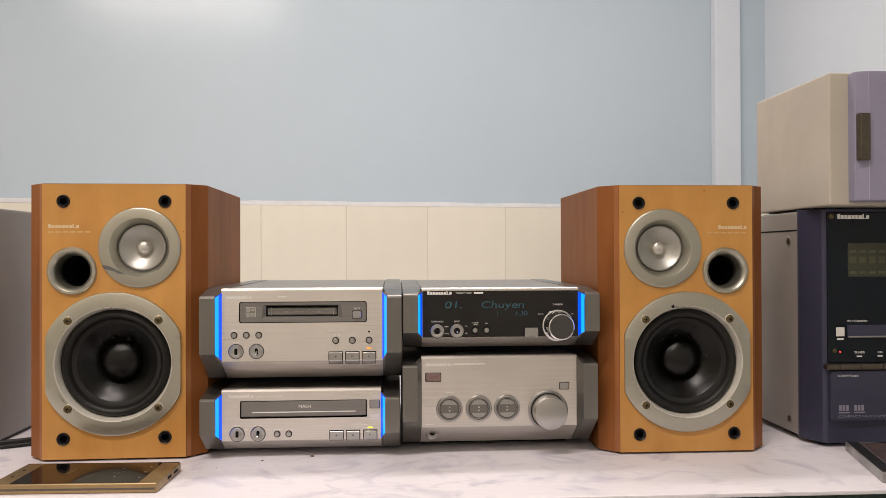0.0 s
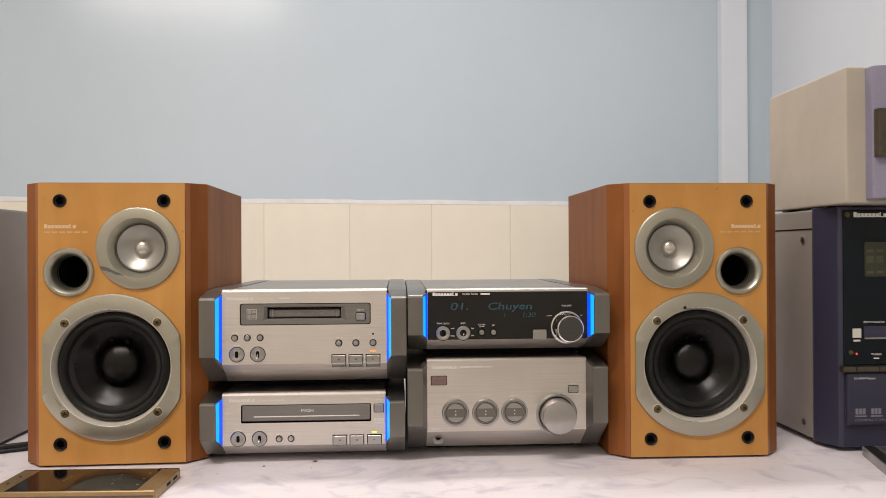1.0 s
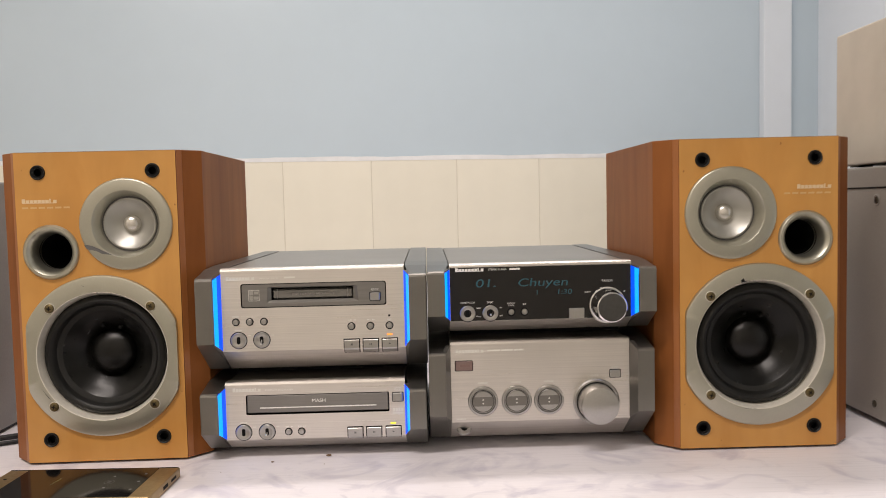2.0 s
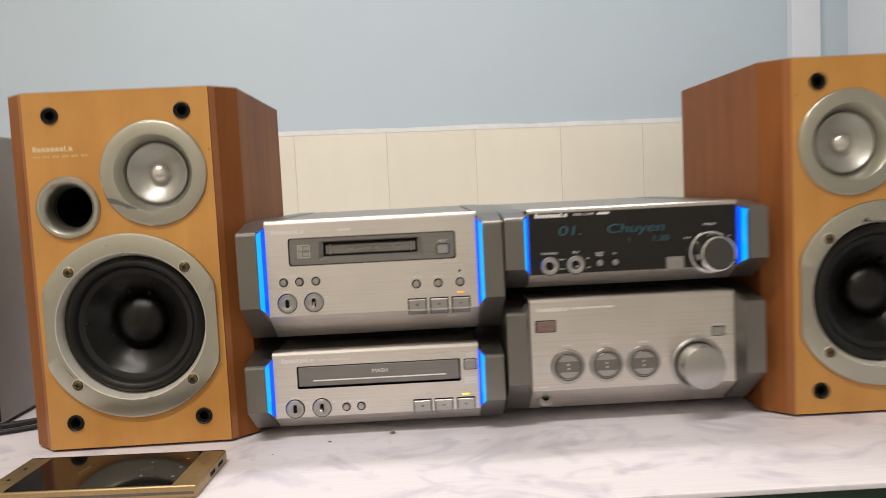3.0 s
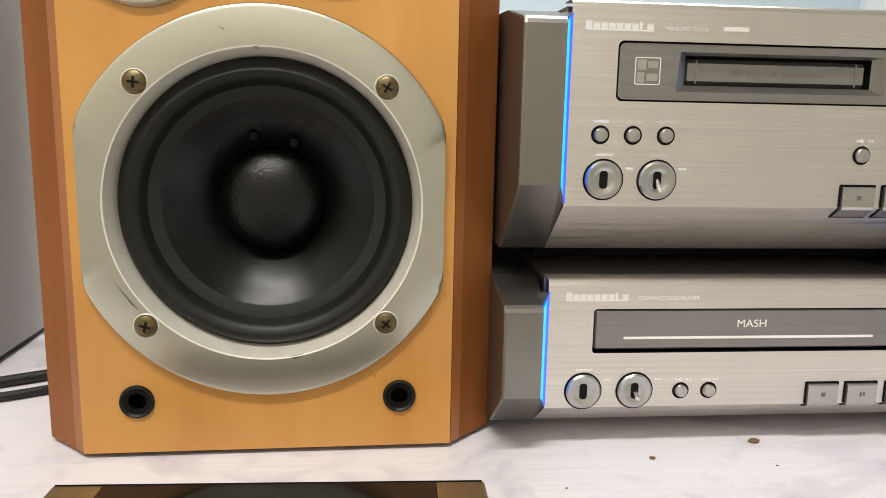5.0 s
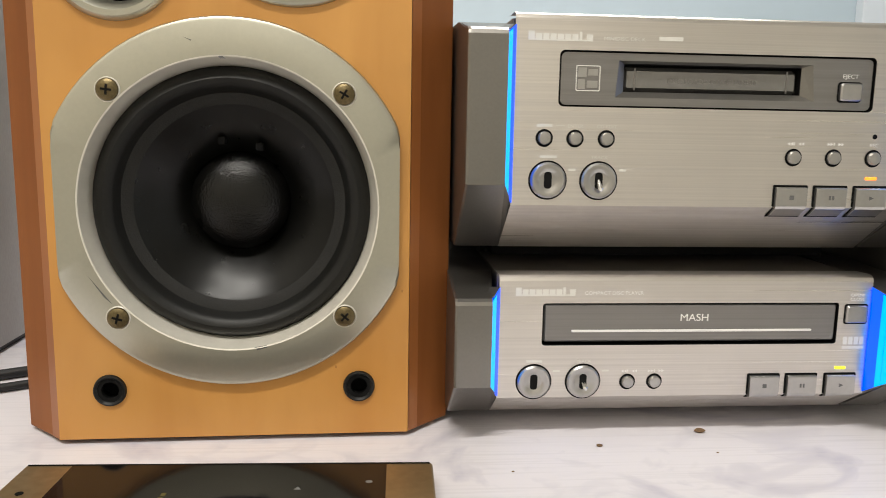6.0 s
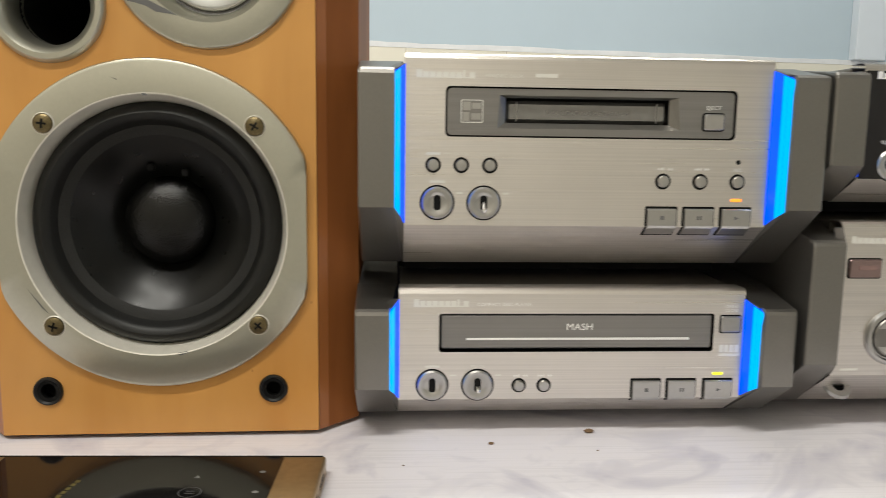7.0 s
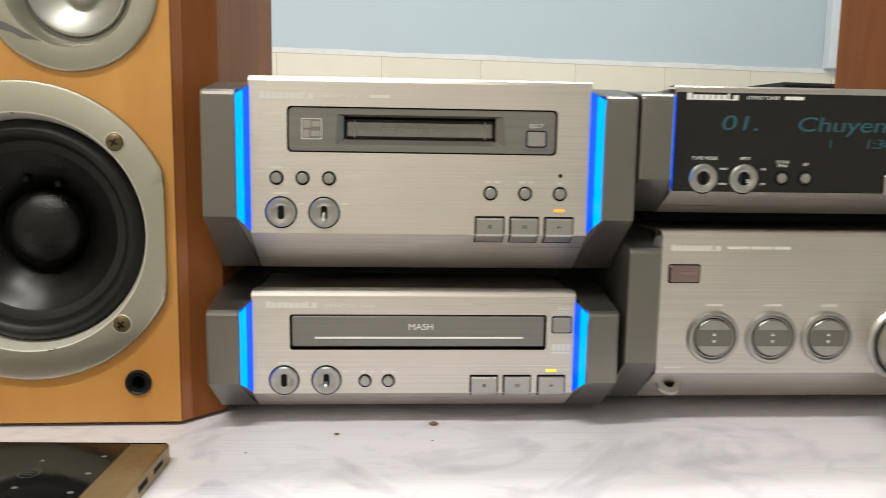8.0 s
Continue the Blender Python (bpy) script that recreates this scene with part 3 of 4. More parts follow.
def deck_shell(name, m, label, lip, brk, top, strips=True, hole=None, recede=0.025, face=None, drop=0.0078, crease=0.009):
    """A unit whose fascia lies at local y = 0; feet at z = 0."""
    d = thing(name, m, label, "stereo unit", "stacked stereo units")
    part("cover", box(-FW + 0.0006, FW - 0.0006, 0.0120, DEEP, brk + 0.002, top - 0.0012, 0.0008), cover_metal, d, "dark grey steel cover")
    # fascia: front sheet with its opening, rounded top edge, receding lip
    f = bmesh.new()
    rect = [(-FW, brk), (FW, brk), (FW, top - 0.0026), (-FW, top - 0.0026)]
    add(f, holed(rect, [hole] if hole else [], 0.0))
    prof = [(0, top - 0.0026), (0.0005, top - 0.0011), (0.0016, top - 0.0003), (0.004, top), (0.0130, top - 0.0003)]
    for (ya, za), (yb, zb) in zip(prof, prof[1:]):
        f.faces.new([f.verts.new(p) for p in ((-FW, ya, za), (FW, ya, za), (FW, yb, zb), (-FW, yb, zb))])
    fall = brk - lip
    prof = [(0, brk), (recede * 0.50, brk - fall * 0.50), (recede * 0.92, brk - fall * 0.92), (recede, lip), (recede + 0.04, lip + 0.001)]
    for (ya, za), (yb, zb) in zip(prof, prof[1:]):
        f.faces.new([f.verts.new(p) for p in ((-FW, ya, za), (FW, ya, za), (FW, yb, zb), (-FW, yb, zb))])
    bmesh.ops.remove_doubles(f, verts=f.verts, dist=1e-6)
    part("fascia", f, face or face_metal, d, "brushed aluminium front")
    for s in (-1, 1):
        yc = -0.0125
        prof = [(yc, top - drop - 0.0026), (yc + 0.0006, top - drop - 0.0011), (yc + 0.0020, top - drop), (yc + 0.034, top - 0.0022), (0.052, top - 0.0008),
                (DEEP, top - 0.0008), (DEEP, lip + 0.001), (recede - 0.002, lip + 0.0005), (yc, brk + crease)]
        bm = bmesh.new()
        outer = [bm.verts.new((s * HW, y, z)) for y, z in prof]
        inner = [bm.verts.new((s * (SW if y < -0.004 else FW + 0.0004), y, z)) for y, z in prof]
        bm.faces.new(outer), bm.faces.new(inner[::-1])
        for i in range(len(prof)):
            j = (i + 1) % len(prof)
            bm.faces.new((outer[i], outer[j], inner[j], inner[i]))
        bmesh.ops.bevel(bm, geom=[e for e in bm.edges if abs(e.verts[0].co.x) > HW - 1e-4 and abs(e.verts[1].co.x) > HW - 1e-4], offset=0.0012, segments=2, affect="EDGES", profile=0.6)
        part("side_cheek", bm, cheek_metal, d, "grey metal side cheek")
        # inner wedge between cheek and fascia
        a, b = (s * (SW + (0.0005 if strips else 0)), yc + (0.0015 if strips else 0.0006)), (s * (FW - 0.0004), -0.0003)
        zt = top - drop - 0.0022

        def wedge(t0, t1, out, zlo, zhi, rise=0.0):
            w = bmesh.new()
            pa = (a[0] + (b[0] - a[0]) * t0, a[1] + (b[1] - a[1]) * t0)
            pb = (a[0] + (b[0] - a[0]) * t1, a[1] + (b[1] - a[1]) * t1)
            off = s * 0.004
            q = [(pa[0] - s * out, pa[1]), (pb[0] - s * out, pb[1]), (pb[0] + off, pb[1] + 0.001), (pa[0] + off, pa[1] + 0.001)]
            lo0, lo1 = zlo + (crease - 0.0015) * (1 - t0), zlo + (crease - 0.0015) * (1 - t1)
            zz = (lo0, lo1, lo1, lo0)
            lo = [w.verts.new((x, y, z)) for (x, y), z in zip(q, zz)]
            hi = [w.verts.new((x, y, zhi + rise * t)) for (x, y), t in zip(q, (t0, t1, t1, t0))]
            w.faces.new(lo), w.faces.new(hi[::-1])
            for i in range(4):
                w.faces.new((lo[i], lo[(i + 1) % 4], hi[(i + 1) % 4], hi[i]))
            return w
        if strips:
            part("top_filler", wedge(0.30, 1.0, -0.0003, zt - 0.0030, top - drop - 0.0012, drop * 0.5), cheek_metal, d)
        cr = bmesh.new()
        ca, cb, cc = (s * SW, yc, brk + crease + 0.0002), (s * (FW - 0.0003), -0.0002, brk + 0.0012), (s * (FW - 0.0003), recede - 0.0005, lip + 0.0006)
        near = [cr.verts.new(p) for p in (ca, cb, cc)]
        far = [cr.verts.new((p[0] + s * 0.003, p[1] + 0.001, p[2] + 0.001)) for p in (ca, cb, cc)]
        cr.faces.new(near), cr.faces.new(far[::-1])
        for i in range(3):
            cr.faces.new((near[i], near[(i + 1) % 3], far[(i + 1) % 3], far[i]))
        part("cheek_web", cr, cheek_metal, d)
        if strips:
            st = part("light_strip", wedge(0.0, 1.0, 0.0, brk + 0.001, zt, drop - 0.003), blue_glow, d, "glowing blue light strip")
            part("light_core", wedge(0.06, 0.34, 0.0002, brk + 0.0012, zt - 0.0003, drop - 0.003), blue_core, st)
            part("light_core", wedge(0.36, 0.56, 0.0002, brk + 0.0012, zt - 0.0003, drop - 0.003), blue_core, st)
        else:
            part("inner_flank", wedge(0.0, 1.0, 0.0, brk + 0.001, zt + 0.0004, drop - 0.001), cheek_metal, d)
    # black block under the unit, carried down near the table to stand for shade
    part("underside_shade", box(-FW + 0.001, FW - 0.001, recede + 0.024, DEEP - 0.002, 0.0015, brk + 0.001), black_gap, d)
    for x in (-0.075, 0.075):
        for y in (0.075, DEEP - 0.04):
            part("foot", prism_z([(x + 0.011 * math.cos(k * 0.5236), y + 0.011 * math.sin(k * 0.5236)) for k in range(12)], 0, lip + 0.006), black_plastic, d)
    return d


def round_button(d, x, z, r=0.0027, mt=None, y=0.0, name="button"):
    b = part(name, lathe([(r, 0.001), (r, -0.0010), (r * 0.85, -0.0019), (0, -0.0022)], x, z, 24), mt or button_metal, d, "", True)
    part("gap_ring", lathe([(r + 0.0009, y - 0.00012), (r - 0.0001, y - 0.00012)], x, z, 24), black_gap, b)
    return b


def lever_switch(d, x, z, up=0.0, lever=True):
    k = part("lever_switch", lathe([(0.0073, 0.0005), (0.0073, -0.0009), (0.0066, -0.0016), (0.0052, -0.0017), (0.0038, -0.0009), (0.0032, -0.0007), (0, -0.0007)], x, z, 40), button_metal, d, "dished silver lever switch", True)
    part("gap_ring", lathe([(0.0080, -0.00012), (0.0072, -0.00012)], x, z, 40), black_gap, k)
    part("slot", plate(x - 0.0016, x + 0.0016, z - 0.0034, z + 0.0034, -0.00095, 0.0, 0.0013, 0.0001), black_gap, k)
    if not lever:
        return k
    tip = bmesh.new()
    add(tip, lathe([(0.0008, 0), (0.0009, -0.0032), (0.0011, -0.0048), (0.0006, -0.0056), (0, -0.0058)], 0, 0, 14))
    bmesh.ops.transform(tip, matrix=Matrix.Translation((x, -0.0006, z)) @ Matrix.Rotation(up, 4, "X"), verts=tip.verts)
    part("lever", tip, chrome, k, "", True)
    return k


def wrap_key(d, x0, x1, z0, z1, glyph, brk, lean=0.45, face_y=0.0):
    """A key that folds over the fascia's lower edge."""
    prof = [(0.002, z1), (-0.0012, z1), (-0.0018, z1 - 0.0005), (-0.0018, brk + 0.0006), (-0.0013, brk - 0.0006)]
    if z0 < brk:
        prof += [((brk - z0) * 1.25 - 0.0014, z0)]
    prof += [((brk - z0) * 1.25 + 0.002, z0)]
    k = part("key", prism_x(prof, x0, x1, 0.0003), button_metal, d, "brushed silver key")
    part("gap_frame", plate(x0 - 0.0009, x1 + 0.0009, brk + 0.0002, z1 + 0.0009, -0.0002, 0.001, 0.0006, 0.00005), black_gap, k)
    lipf = prism_x([(0.0005, brk), (-0.0003, brk), ((brk - z0) * 1.25 + 0.0002, z0 - 0.0005), ((brk - z0) * 1.25 + 0.002, z0 - 0.0005)], x0 - 0.0006, x1 + 0.0006)
    part("gap_lip", lipf, black_gap, k)
    cx, cz = (x0 + x1) / 2, (z1 + brk) / 2
    g = bmesh.new()
    if glyph == "play":
        g.faces.new([g.verts.new((cx + a, -0.00195, cz + b)) for a, b in ((-0.0010, -0.0009), (0.0012, 0), (-0.0010, 0.0009))])
    elif glyph == "pause":
        for a in (-0.0007, 0.0007):
            box(cx + a - 0.0004, cx + a + 0.0004, -0.00195, -0.0017, cz - 0.0009, cz + 0.0009, bm=g)
    else:
        box(cx - 0.0009, cx + 0.0009, -0.00195, -0.0017, cz - 0.0009, cz + 0.0009, bm=g)
    part("glyph", g, dark_print, k)
    return k


def skip_glyphs(d, x, z, back):
    """Small double arrows above a button."""
    g = bmesh.new()
    for i in range(2):
        for j in range(2):
            o = x + (i - 0.5) * 0.0048 + j * 0.0013
            w = 0.0012 if not back else -0.0012
            g.faces.new([g.verts.new((o - w / 2, -0.0001, z - 0.0007)), g.verts.new((o + w / 2, -0.0001, z)), g.verts.new((o - w / 2, -0.0001, z + 0.0007))])
    box(x - 0.0002, x + 0.0002, -0.00012, 0, z - 0.0007, z + 0.0007, bm=g)
    return part("arrow_print", g, white_print, d)


# minidisc deck, on top of the disc player
MX, MZ = -0.1060, 0.074
hole = rounded(-0.1720 - MX, -0.0385 - MX, 0.1445 - MZ, 0.1668 - MZ, 0.0022)
md = deck_shell("minidisc_deck", pose(MX, 0.810, MZ), "silver minidisc deck with blue light strips, on the disc player", 0.0090, 0.0305, 0.1073, hole=hole, recede=0.029)
X = lambda x: x - MX
Z = lambda z: z - MZ
part("recess_wall", add(rim(hole, hole, 0.0, 0.003), rim(hole, [(x * 0.97 + X(-0.10525) * 0.03, z * 0.9 + Z(0.15565) * 0.1) for x, z in hole], 0.002, 0.002)), black_gap, md)
eye_out = [(X(-0.1485), Z(0.1485)), (X(-0.0640), Z(0.1485)), (X(-0.0655), Z(0.1632)), (X(-0.1475), Z(0.1632))]
eye_in = [(X(-0.1445), Z(0.1510)), (X(-0.0690), Z(0.1510)), (X(-0.0690), Z(0.1622)), (X(-0.1445), Z(0.1622))]
small = [(x * 0.986 + X(-0.10525) * 0.014, z * 0.935 + Z(0.15565) * 0.065) for x, z in hole]
rp = part("recess_panel", holed(small, [eye_out], 0.0009), recess_metal, md, "dark recessed slot panel")
part("slot_bezel", rim(eye_out, eye_in, 0.0009, 0.0034), cheek_metal, rp, "bright slanted bezel")
part("slot_wall", rim(eye_in, eye_in, 0.0034, 0.014), black_gap, rp)
part("slot_door", plate(X(-0.1443), X(-0.0692), Z(0.1512), Z(0.1611), 0.0052, 0.0125, 0.0020, 0.0019), door_metal, rp, "hinged slot door")
part("slot_shadow", box(X(-0.1445), X(-0.0690), 0.0090, 0.0138, Z(0.1608), Z(0.1622)), black_gap, rp)
words("moulded_print", "DISC LOADING MECHANISM", 0.0026, X(-0.1063), Z(0.1550), 0.0051, recess_metal, rp, "CENTER", wide=1.15)
for bx in (-0.1393, -0.0742):
    bar("door_rib", X(bx) - 0.0003, X(bx) + 0.0003, Z(0.1518), Z(0.1606), 0.0052, recess_metal, rp)
lg = part("disc_logo", rim(rounded(X(-0.1650), X(-0.1550), Z(0.1508), Z(0.1610), 0.0006), rounded(X(-0.1646), X(-0.1554), Z(0.1512), Z(0.1606), 0.0004), 0.0007, 0.0007), pale_print, rp, "square pale emblem")
for a0, a1, b0, b1 in ((-0.1641, -0.1606, 0.1563, 0.1601), (-0.1641, -0.1612, 0.1516, 0.1555), (-0.1600, -0.1560, 0.1570, 0.1596), (-0.1604, -0.1560, 0.1522, 0.1550)):
    bar("emblem_block", X(a0), X(a1), Z(b0), Z(b1), 0.0008, button_metal, lg)
eb = part("eject_button", plate(X(-0.0535), X(-0.0442), Z(0.1490), Z(0.1562), -0.0012, 0.0009, 0.0012, 0.0006), button_metal, rp, "square silver button")
part("gap_frame", plate(X(-0.0541), X(-0.0436), Z(0.1484), Z(0.1568), 0.0006, 0.0010, 0.0014, 0.00005), black_gap, eb)
words("eject_print", "EJECT", 0.0023, X(-0.0489), Z(0.1583), 0.0007, white_print, rp, "CENTER", wide=1.2)
for bx in (-0.1772, -0.1645, -0.1515):
    round_button(md, X(bx), Z(0.1318))
bar("small_print", X(-0.1804), X(-0.1740), Z(0.1362), Z(0.1374), 0, pale_print, md)
bar("print_line", X(-0.1725), X(-0.1690), Z(0.1369), Z(0.1371), 0, pale_print, md)
words("button_print", "ENTER", 0.0019, X(-0.1645), Z(0.1361), -0.0001, pale_print, md, "CENTER", wide=1.15)
words("button_print", "CD EDIT", 0.0019, X(-0.1515), Z(0.1361), -0.0001, pale_print, md, "CENTER", wide=1.15)
lever_switch(md, X(-0.1752), Z(0.1148), 0.1, False)
lever_switch(md, X(-0.1540), Z(0.1148), 0.75)
for bx in (-0.1752, -0.1540):
    if bx < -0.16:
        bar("small_print", X(bx) - 0.0035, X(bx) + 0.0035, Z(0.1238), Z(0.1248), 0, pale_print, md)
    else:
        words("switch_print", "TRACK", 0.0019, X(bx), Z(0.1236), -0.0001, pale_print, md, "CENTER", wide=1.15)
    bar("small_print", X(bx) + 0.0085, X(bx) + 0.0115, Z(0.1187), Z(0.1196), 0, pale_print, md)
for i, bx in enumerate((-0.0713, -0.0538, -0.0362)):
    round_button(md, X(bx), Z(0.1254), 0.0028)
    if i < 2:
        skip_glyphs(md, X(bx), Z(0.1311), i == 0)
words("rec_print", "REC", 0.0021, X(-0.0362), Z(0.1302), -0.0001, white_print, md, "CENTER")
part("indicator_hole", lathe([(0, -0.0001), (0.0010, -0.0001), (0.0012, 0.0002)], X(-0.0362), Z(0.1345), 16), black_gap, md)
part("indicator", plate(X(-0.0388), X(-0.0336), Z(0.1163), Z(0.1177), -0.0004, 0.0005, 0.0006, 0.0002), orange_led, md, "lit orange indicator")
for x0, g in ((-0.0781, "stop"), (-0.0606, "pause"), (-0.0430, "play")):
    wrap_key(md, X(x0), X(x0) + 0.0135, 0.0305 - 0.0040, Z(0.1130), g, 0.0305)
brand(md, X(-0.1850), X(-0.1585), Z(0.1702), Z(0.1738), 0, pale_print, "worn pale brand print")
words("unit_print", "MINIDISC DECK", 0.0021, X(-0.1545), Z(0.1708), -0.0001, pale_print, md, wide=1.15)
bar("small_print", X(-0.1318), X(-0.1218), Z(0.1712), Z(0.1728), 0, pale_print, md)

# disc player
CX = -0.1080
hole = rounded(-0.1730 - CX, -0.0388 - CX, 0.0424, 0.0612, 0.0014)
cd = deck_shell("disc_player", pose(CX, 0.819, 0), "silver compact disc player with blue light strips, on the table", 0.0068, 0.0190, 0.0735, hole=hole, recede=0.018)
X = lambda x: x - CX
part("tray_gap", rim(hole, hole, 0.0, 0.010), black_gap, cd)
part("tray_back", box(X(-0.1732), X(-0.0386), 0.0098, 0.011, 0.042, 0.062), black_gap, cd)
tr = part("disc_tray", plate(X(-0.1722), X(-0.0396), 0.0438, 0.0606, 0.0004, 0.009, 0.0012, 0.0007), recess_metal, cd, "grey disc tray front")
# ridge with its reflected light put into the white colour
part("tray_line", box(X(-0.1600), X(-0.0510), -0.0004, 0.0008, 0.0483, 0.0493, 0.0003), ridge_glint, tr, "ridge line, its glint coloured white")
words("tray_print", "MASH", 0.0046, X(-0.1050), 0.0531, 0.0003, white_print, tr, "CENTER", wide=1.1)
ob_ = part("open_button", plate(X(-0.0356), X(-0.0258), 0.0520, 0.0600, -0.0014, 0.001, 0.001, 0.0006), button_metal, cd, "square silver button")
part("gap_frame", plate(X(-0.0362), X(-0.0252), 0.0514, 0.0606, -0.0002, 0.001, 0.0012, 0.00005), black_gap, ob_)
words("open_print", "OPEN/\nCLOSE", 0.0019, X(-0.0305), 0.0640, -0.0001, white_print, cd, "CENTER", wide=1.2)
lg = bar("disc_logo", X(-0.0358), X(-0.0256), 0.0400, 0.0412, 0, pale_print, cd, "small pale emblem")
for k in range(4):
    bar("emblem_block", X(-0.0356) + k * 0.0026, X(-0.0356) + k * 0.0026 + 0.0020, 0.0420, 0.0455, 0, pale_print, lg)
lever_switch(cd, X(-0.1760), 0.0262, 0.15, False)
lever_switch(cd, X(-0.1541), 0.0262, 0.35)
for bx in (-0.1760, -0.1541):
    if bx < -0.16:
        bar("small_print", X(bx) - 0.0035, X(bx) + 0.0035, 0.0348, 0.0358, 0, pale_print, cd)
    else:
        words("switch_print", "TRACK", 0.0019, X(bx), 0.0346, -0.0001, pale_print, cd, "CENTER", wide=1.15)
    bar("small_print", X(bx) + 0.0085, X(bx) + 0.0115, 0.0305, 0.0313, 0, pale_print, cd)
for i, bx in enumerate((-0.1340, -0.1218)):
    round_button(cd, X(bx), 0.0258)
    skip_glyphs(cd, X(bx), 0.0306, i == 0)
for x0, g in ((-0.0781, "stop"), (-0.0605, "pause"), (-0.0422, "play")):
    wrap_key(cd, X(x0), X(x0) + 0.0135, 0.0190 - 0.0012, 0.0280, g, 0.0190)
part("indicator", plate(X(-0.0382), X(-0.0330), 0.0305, 0.0318, -0.0004, 0.0005, 0.0006, 0.0002), green_led, cd, "lit yellow-green indicator")
brand(cd, X(-0.1850), X(-0.1585), 0.0645, 0.0682, 0, pale_print, "pale brand print")
words("unit_print", "COMPACT DISC PLAYER", 0.0021, X(-0.1550), 0.0650, -0.0001, white_print, cd, wide=1.15)

# amplifier
AX = 0.1035
am = deck_shell("amplifier", pose(AX, 0.815, 0), "silver amplifier with round knobs, on the table", 0.0085, 0.0310, 0.1070, strips=False, recede=0.030)
X = lambda x: x - AX
pw = part("power_button", plate(X(0.0240), X(0.0400), 0.0800, 0.0888, -0.0016, 0.001, 0.001, 0.0006), mat("reddish_metal", (0.30, 0.215, 0.205), 0.32, 0.8, var=0.06, scale=(500, 500, 500)), am, "reddish power button")
part("gap_frame", plate(X(0.0234), X(0.0406), 0.0794, 0.0894, -0.0002, 0.001, 0.0012, 0.00005), black_gap, pw)
bar("power_mark", X(0.0285), X(0.0375), 0.0838, 0.0858, -0.0017, mat("dull_red_print", (0.24, 0.15, 0.135), 0.5), pw, "faint red print")
for kx in (0.0492, 0.0808, 0.1112):
    kn = part("selector_knob", lathe([(0.0142, 0.0005), (0.0142, -0.0010), (0.0134, -0.0021), (0.0120, -0.0022), (0.0112, -0.0009), (0.0106, -0.0009)], X(kx), 0.0505, 48), button_metal, am, "round silver rocker", True)
    part("gap_ring", lathe([(0.0108, -0.0007), (0.0098, -0.0007)], X(kx), 0.0505, 40), black_gap, kn)
    disc = lathe([(0.0101, 0.0002), (0.0101, -0.0016), (0.0096, -0.0021), (0, -0.0021)], X(kx), 0.0505, 40)
    rk = part("rocker", disc, cheek_metal, kn, "grey rocker face", True)
    for s in (-1, 1):
        seg = bmesh.new()
        pts = [(0.0094 * math.cos(a), 0.0094 * math.sin(a)) for a in [radians(28 + 124 * i / 10) for i in range(11)]]
        seg.faces.new([seg.verts.new((X(kx) + px, -0.0024, 0.0505 + s * pz)) for px, pz in pts])
        part("rocker_pad", seg, button_metal, rk, "bright pad")
        g = bmesh.new()
        g.faces.new([g.verts.new((X(kx) + a, -0.00235, 0.0505 + s * b)) for a, b in ((-0.0010, 0.0012), (0.0010, 0.0012), (0, 0.0028))])
        part("arrow_print", g, white_print, rk)
    bar("small_print", X(kx) - 0.0045, X(kx) + 0.0045, 0.0672, 0.0682, 0, pale_print, am)
vk = part("volume_knob", lathe([(0.0218, 0.0005), (0.0218, -0.0010), (0.0205, -0.0024), (0.0190, -0.0022), (0.0182, -0.0008), (0.0178, -0.0008), (0.0178, -0.0170), (0.0170, -0.0190), (0.0155, -0.0196), (0, -0.0196)], X(0.1558), 0.0472, 64), button_metal, am, "large round silver volume knob", True)
part("gap_ring", lathe([(0.0188, -0.0011), (0.0178, -0.0009)], X(0.1558), 0.0472, 56), black_gap, vk)
words("volume_print", "VOLUME", 0.0021, X(0.1540), 0.0715, -0.0001, white_print, am, "CENTER")
sw = part("small_key", plate(X(0.1690), X(0.1788), 0.0700, 0.0770, -0.0014, 0.001, 0.001, 0.0006), button_metal, am, "small square button")
part("gap_frame", plate(X(0.1684), X(0.1794), 0.0694, 0.0776, -0.0002, 0.001, 0.0012, 0.00005), black_gap, sw)
bar("small_print", X(0.1705), X(0.1775), 0.0790, 0.0800, 0, pale_print, am)
jk = part("phone_jack", lathe([(0.0028, 0.006), (0.0030, -0.0010), (0.0046, -0.0014), (0.0062, -0.0008), (0.0070, 0.0008)], 0, 0, 36), button_metal, am, "headphone jack", True)
jk.matrix_local = pose(X(0.0315), 0.0125, 0.0212, -50, 0, 0)
part("jack_hole", lathe([(0.0030, -0.0004), (0, 0.001)], 0, 0, 24), black_gap, jk)
bar("small_print", X(0.0240), X(0.0330), 0.0335, 0.0345, 0, pale_print, am)
brand(am, X(0.0245), X(0.0510), 0.0965, 0.1000, 0, pale_print, "worn pale brand print")
for q, w in ((0.0540, 0.0120), (0.0670, 0.0110), (0.0790, 0.0090)):
    bar("small_print", X(q), X(q) + w, 0.0975, 0.0990, 0, pale_print, am)

# tuner, on top of the amplifier
UX, UZ = 0.1040, 0.107
tu = deck_shell("tuner", pose(UX, 0.8085, UZ), "silver tuner with black display window, on the amplifier", 0.0085, 0.0205, 0.0735, recede=0.020, drop=0.0055, crease=0.0065)
X = lambda x: x - UX
Z = lambda z: z - UZ
part("display_window", plate(-FW + 0.0006, FW - 0.0006, 0.0207, 0.0700, -0.0008, 0.0005, 0.0004, 0.0002), tuner_glass, tu, "glossy black display window")
GY = -0.0009
words("display_digits", "01.", 0.0106, X(0.0432), Z(0.1586), GY, vfd, tu, "LEFT", "glowing teal display digits", 1.55, 0.12)
